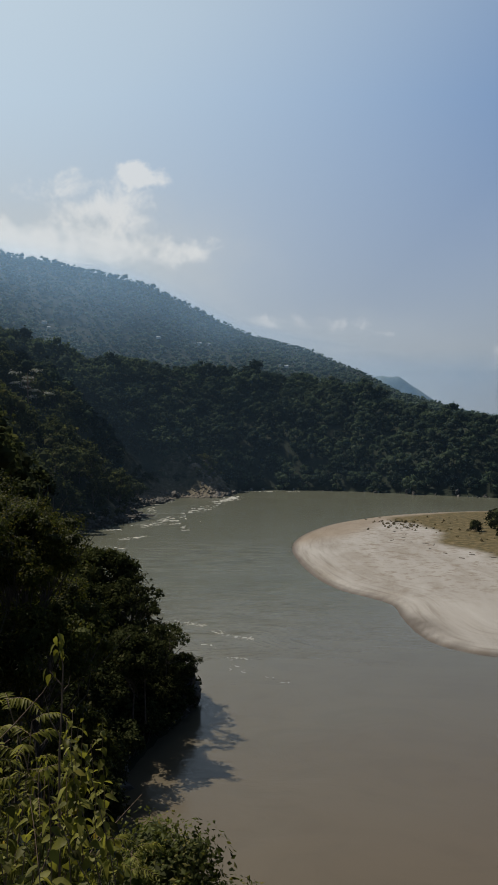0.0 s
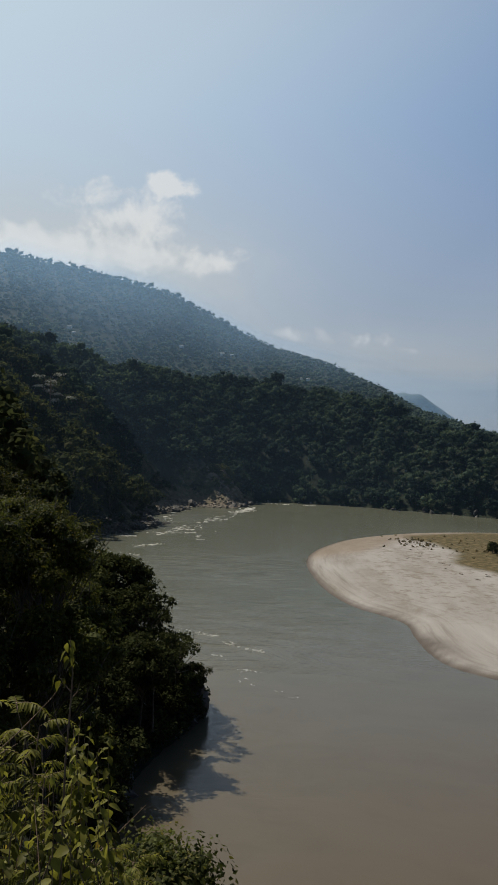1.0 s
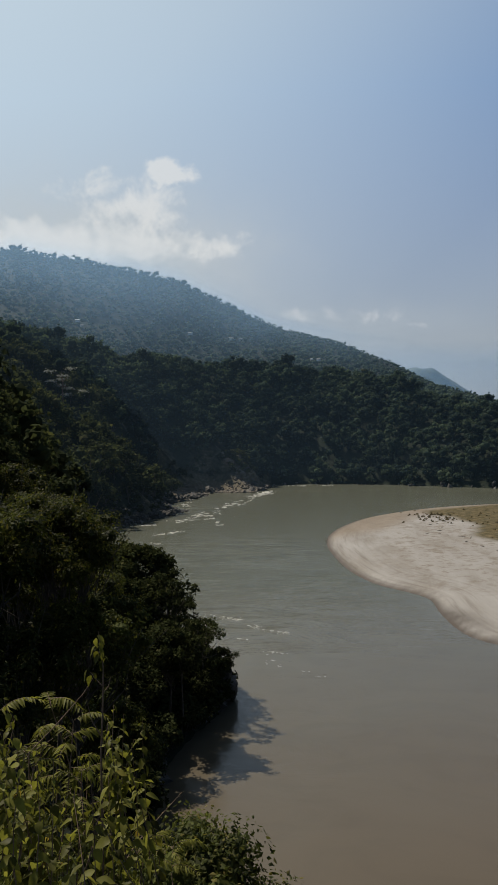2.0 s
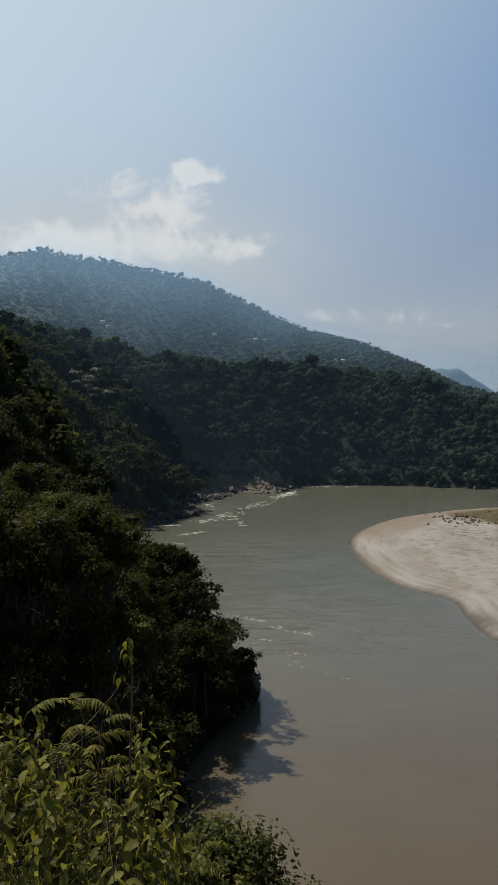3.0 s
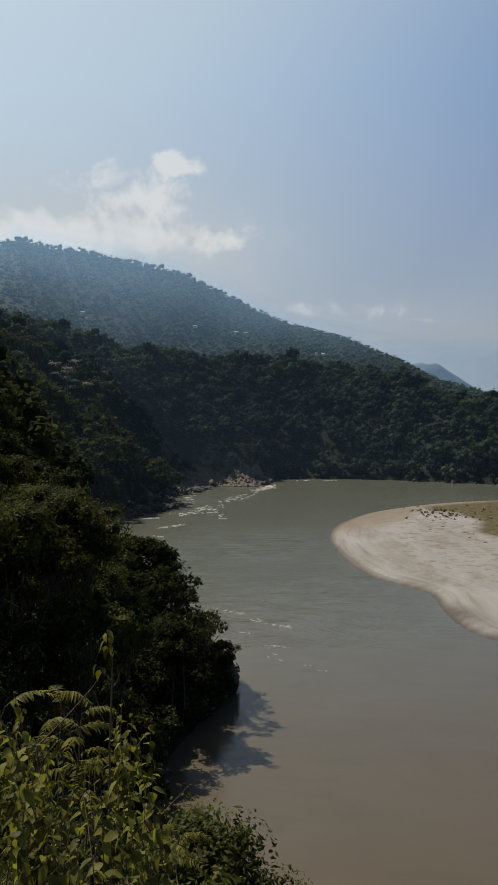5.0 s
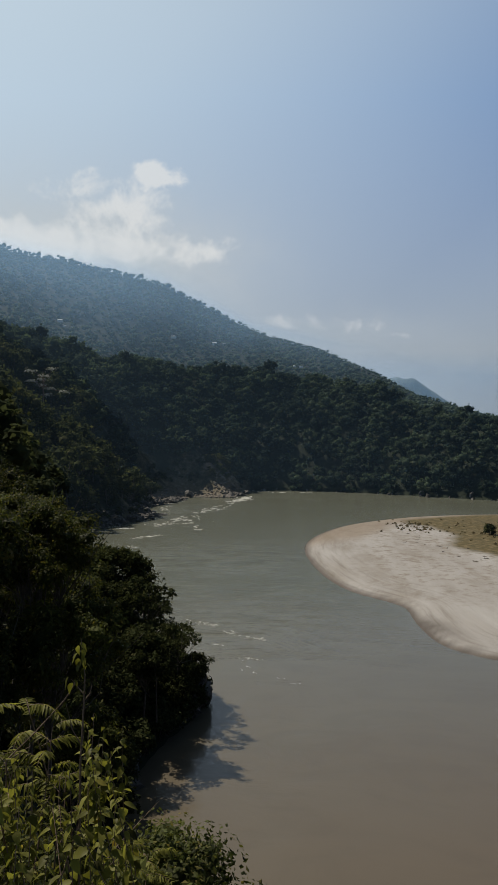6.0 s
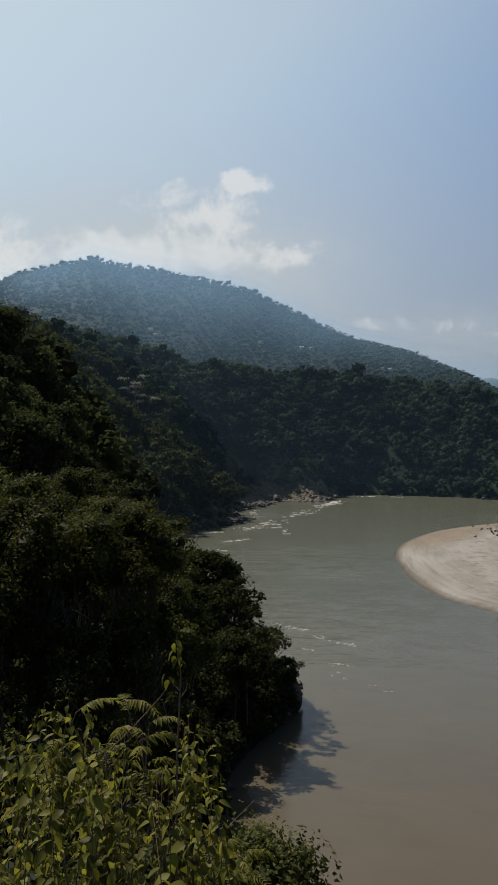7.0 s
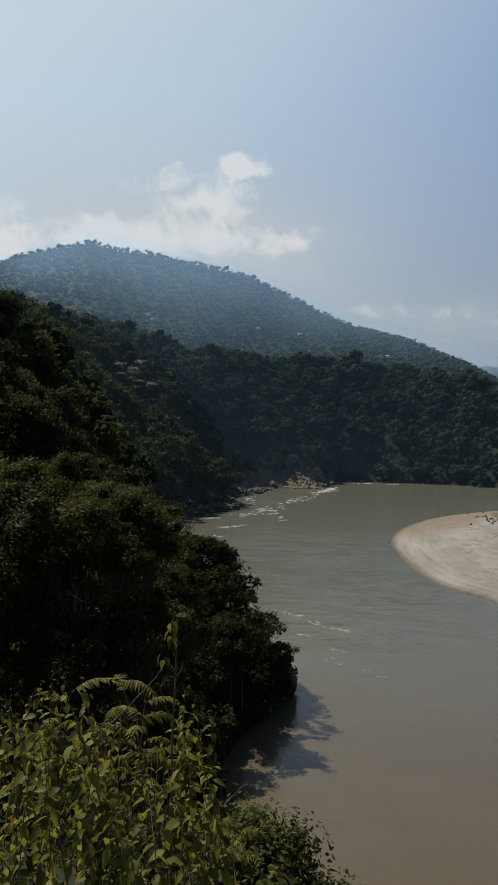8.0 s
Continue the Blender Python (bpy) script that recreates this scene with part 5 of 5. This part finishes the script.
def frond(rng, parent, pairs=12):
    """A feathered leaf: the rib, and leaflets in pairs along it."""
    rib = part("frond", rib_mesh, None, parent)
    for k in range(pairs):
        t = 0.15 + 0.85 * k / (pairs - 1)
        p = [np.interp(t, np.linspace(0, 1, 8), rib_line[:, i]) for i in range(3)]
        size = 0.24 * (0.6 + 0.6 * math.sin(math.pi * min(1, t * 0.9 + 0.1)))
        for side in (-1, 1):
            leaflet = part("leaflet", leaf_meshes[2], None, rib)
            leaflet.matrix_basis = Matrix.LocRotScale(p, Euler((rng.uniform(-0.3, 0.3), rng.uniform(0.0, 0.5), side * rng.uniform(0.85, 1.15))), (size, size * 0.55, size))
    return rib


for k, (u, w, d, count) in enumerate(((-0.335, -0.355, 3.3, 8), (-0.30, -0.385, 3.2, 7), (-0.41, -0.375, 3.0, 7), (-0.355, -0.44, 2.9, 8), (-0.29, -0.455, 2.9, 8), (-0.46, -0.45, 2.8, 7), (-0.245, -0.47, 3.3, 6), (-0.16, -0.56, 4.6, 7), (-0.20, -0.55, 4.2, 7))):
    top = np.array([u * d, d, 30 + w * d])
    fx, fy = top[0] + rng.normal(0, 0.15), top[1] + rng.normal(0, 0.15)
    foot = np.array([fx, fy, float(height(fx, fy)) - 0.02])
    line = stem_line(rng, foot, top, 0.08) - foot
    root = new("feathery_sapling")
    root.location = foot
    v, q = tube(line, np.linspace(0.006, 0.002, len(line)), 6)
    part("stem", raw_mesh("stem", v, q, smooth=True), TWIG, root)
    for j in range(count):
        t = 1 - 0.055 * j
        p = np.array([np.interp(t, np.linspace(0, 1, len(line)), line[:, i]) for i in range(3)])
        ob = frond(rng, root)
        size = rng.uniform(0.14, 0.22)
        ob.matrix_basis = Matrix.LocRotScale(p, Euler((rng.uniform(-0.3, 0.3), rng.uniform(-0.5, 0.15), j * 2.4 + rng.uniform(-0.5, 0.5))), (size,) * 3)
    tagged(root, "yellow-green sapling with feathery compound leaves", "plant", "feathery saplings")


def see(u, w, d):
    """A place on a bearing and a rise from the viewpoint's height, d metres ahead."""
    return np.array([u * d, d, 30 + w * d])


# the tall thin shoot with a few leaves at its tip, and bare sticks
root = new("tall_shoot")
base = see(-0.262, -0.62, 2.8)
base[2] = float(height(base[0], base[1])) - 0.02
root.location = base
line = np.array([base, see(-0.262, -0.52, 2.8), see(-0.262, -0.43, 2.8), see(-0.259, -0.37, 2.8), see(-0.257, -0.31, 2.8), see(-0.262, -0.272, 2.8), see(-0.263, -0.258, 2.8)]) - base
v, q = tube(line, [0.006, 0.005, 0.0045, 0.004, 0.003, 0.002, 0.001], 6)
part("stem", raw_mesh("stem", v, q, smooth=True), TWIG, root)
for pts in (((-0.262, -0.405, 2.8), (-0.274, -0.385, 2.79), (-0.283, -0.35, 2.78)), ((-0.259, -0.335, 2.8), (-0.268, -0.325, 2.8), (-0.276, -0.315, 2.8)), ((-0.258, -0.345, 2.8), (-0.25, -0.335, 2.8), (-0.247, -0.322, 2.8))):
    v, q = tube([see(*p) - base for p in pts], [0.0025, 0.002, 0.001], 5)
    part("twig", raw_mesh("twig", v, q, smooth=True), TWIG, root)
tip_rng = random.Random(8)
for k in range(15):
    low = k >= 12
    u, w = (-0.275 + tip_rng.uniform(-0.006, 0.004), -0.312 - 0.004 * (k - 12)) if low else (-0.261 + tip_rng.uniform(-0.007, 0.007), -0.264 - 0.0036 * k)
    ob = part("leaf", leaf_meshes[k % 4], None, root)
    ob.matrix_basis = Matrix.LocRotScale(see(u, w, 2.8) - base, Euler((tip_rng.uniform(-0.4, 0.4), tip_rng.uniform(0.7, 1.35), 2.4 * k)), (tip_rng.uniform(0.034, 0.052),) * 3)
tagged(root, "tall thin brown shoot with a few yellowing leaves", "plant")


def dry_stick(points, thick):
    pts = np.array([see(*p) for p in points])
    foot = pts[0].copy()
    foot[2] = float(height(foot[0], foot[1])) - 0.05
    root = new("dry_stick", raw_mesh("dry_stick", *tube(np.vstack([[foot], pts]) - foot, [thick * 1.3] + list(np.linspace(thick, thick * 0.3, len(pts))), 6), smooth=True))
    root.location = foot
    root.data.materials.append(TWIG)
    return tagged(root, "thin bare grey stick rising from the undergrowth", "stick", "bare sticks")


dry_stick(((-0.365, -0.43, 2.9), (-0.325, -0.39, 2.9), (-0.285, -0.345, 2.9), (-0.268, -0.318, 2.9)), 0.003)
dry_stick(((-0.25, -0.62, 3.6), (-0.215, -0.56, 3.7), (-0.175, -0.515, 3.8), (-0.148, -0.486, 3.8)), 0.0035)
dry_stick(((-0.24, -0.60, 3.6), (-0.215, -0.575, 3.6), (-0.19, -0.545, 3.6)), 0.003)
dry_stick(((-0.40, -0.47, 3.1), (-0.36, -0.43, 3.1), (-0.33, -0.41, 3.1)), 0.0035)

# small tree whose top pokes up below the viewpoint
top_models = [tree_model(220 + i, 1.0, 3.6, 30, 300, 0.068, LEAF_SMALL, 0.05, 0.5, 0.85, 0.35, 0.3, -2.0, 16) for i in range(2)]
for i, (x, y, top, size) in enumerate(((-1.05, 9.0, 25.2, 1.1), (-2.0, 9.2, 24.15, 1.05), (-0.35, 8.6, 24.5, 0.85), (-2.6, 8.6, 24.2, 1.0), (-1.4, 8.2, 24.0, 0.9), (0.25, 8.2, 23.9, 0.7), (-3.4, 9.0, 24.3, 1.0))):
    plant_tree(top_models[i % 2], x, y, top - 4.5 * size, 1.1 * i, size, "small_tree", "small leafy green tree rooted on the slope below", "tree", "trees below the viewpoint", 1.0)
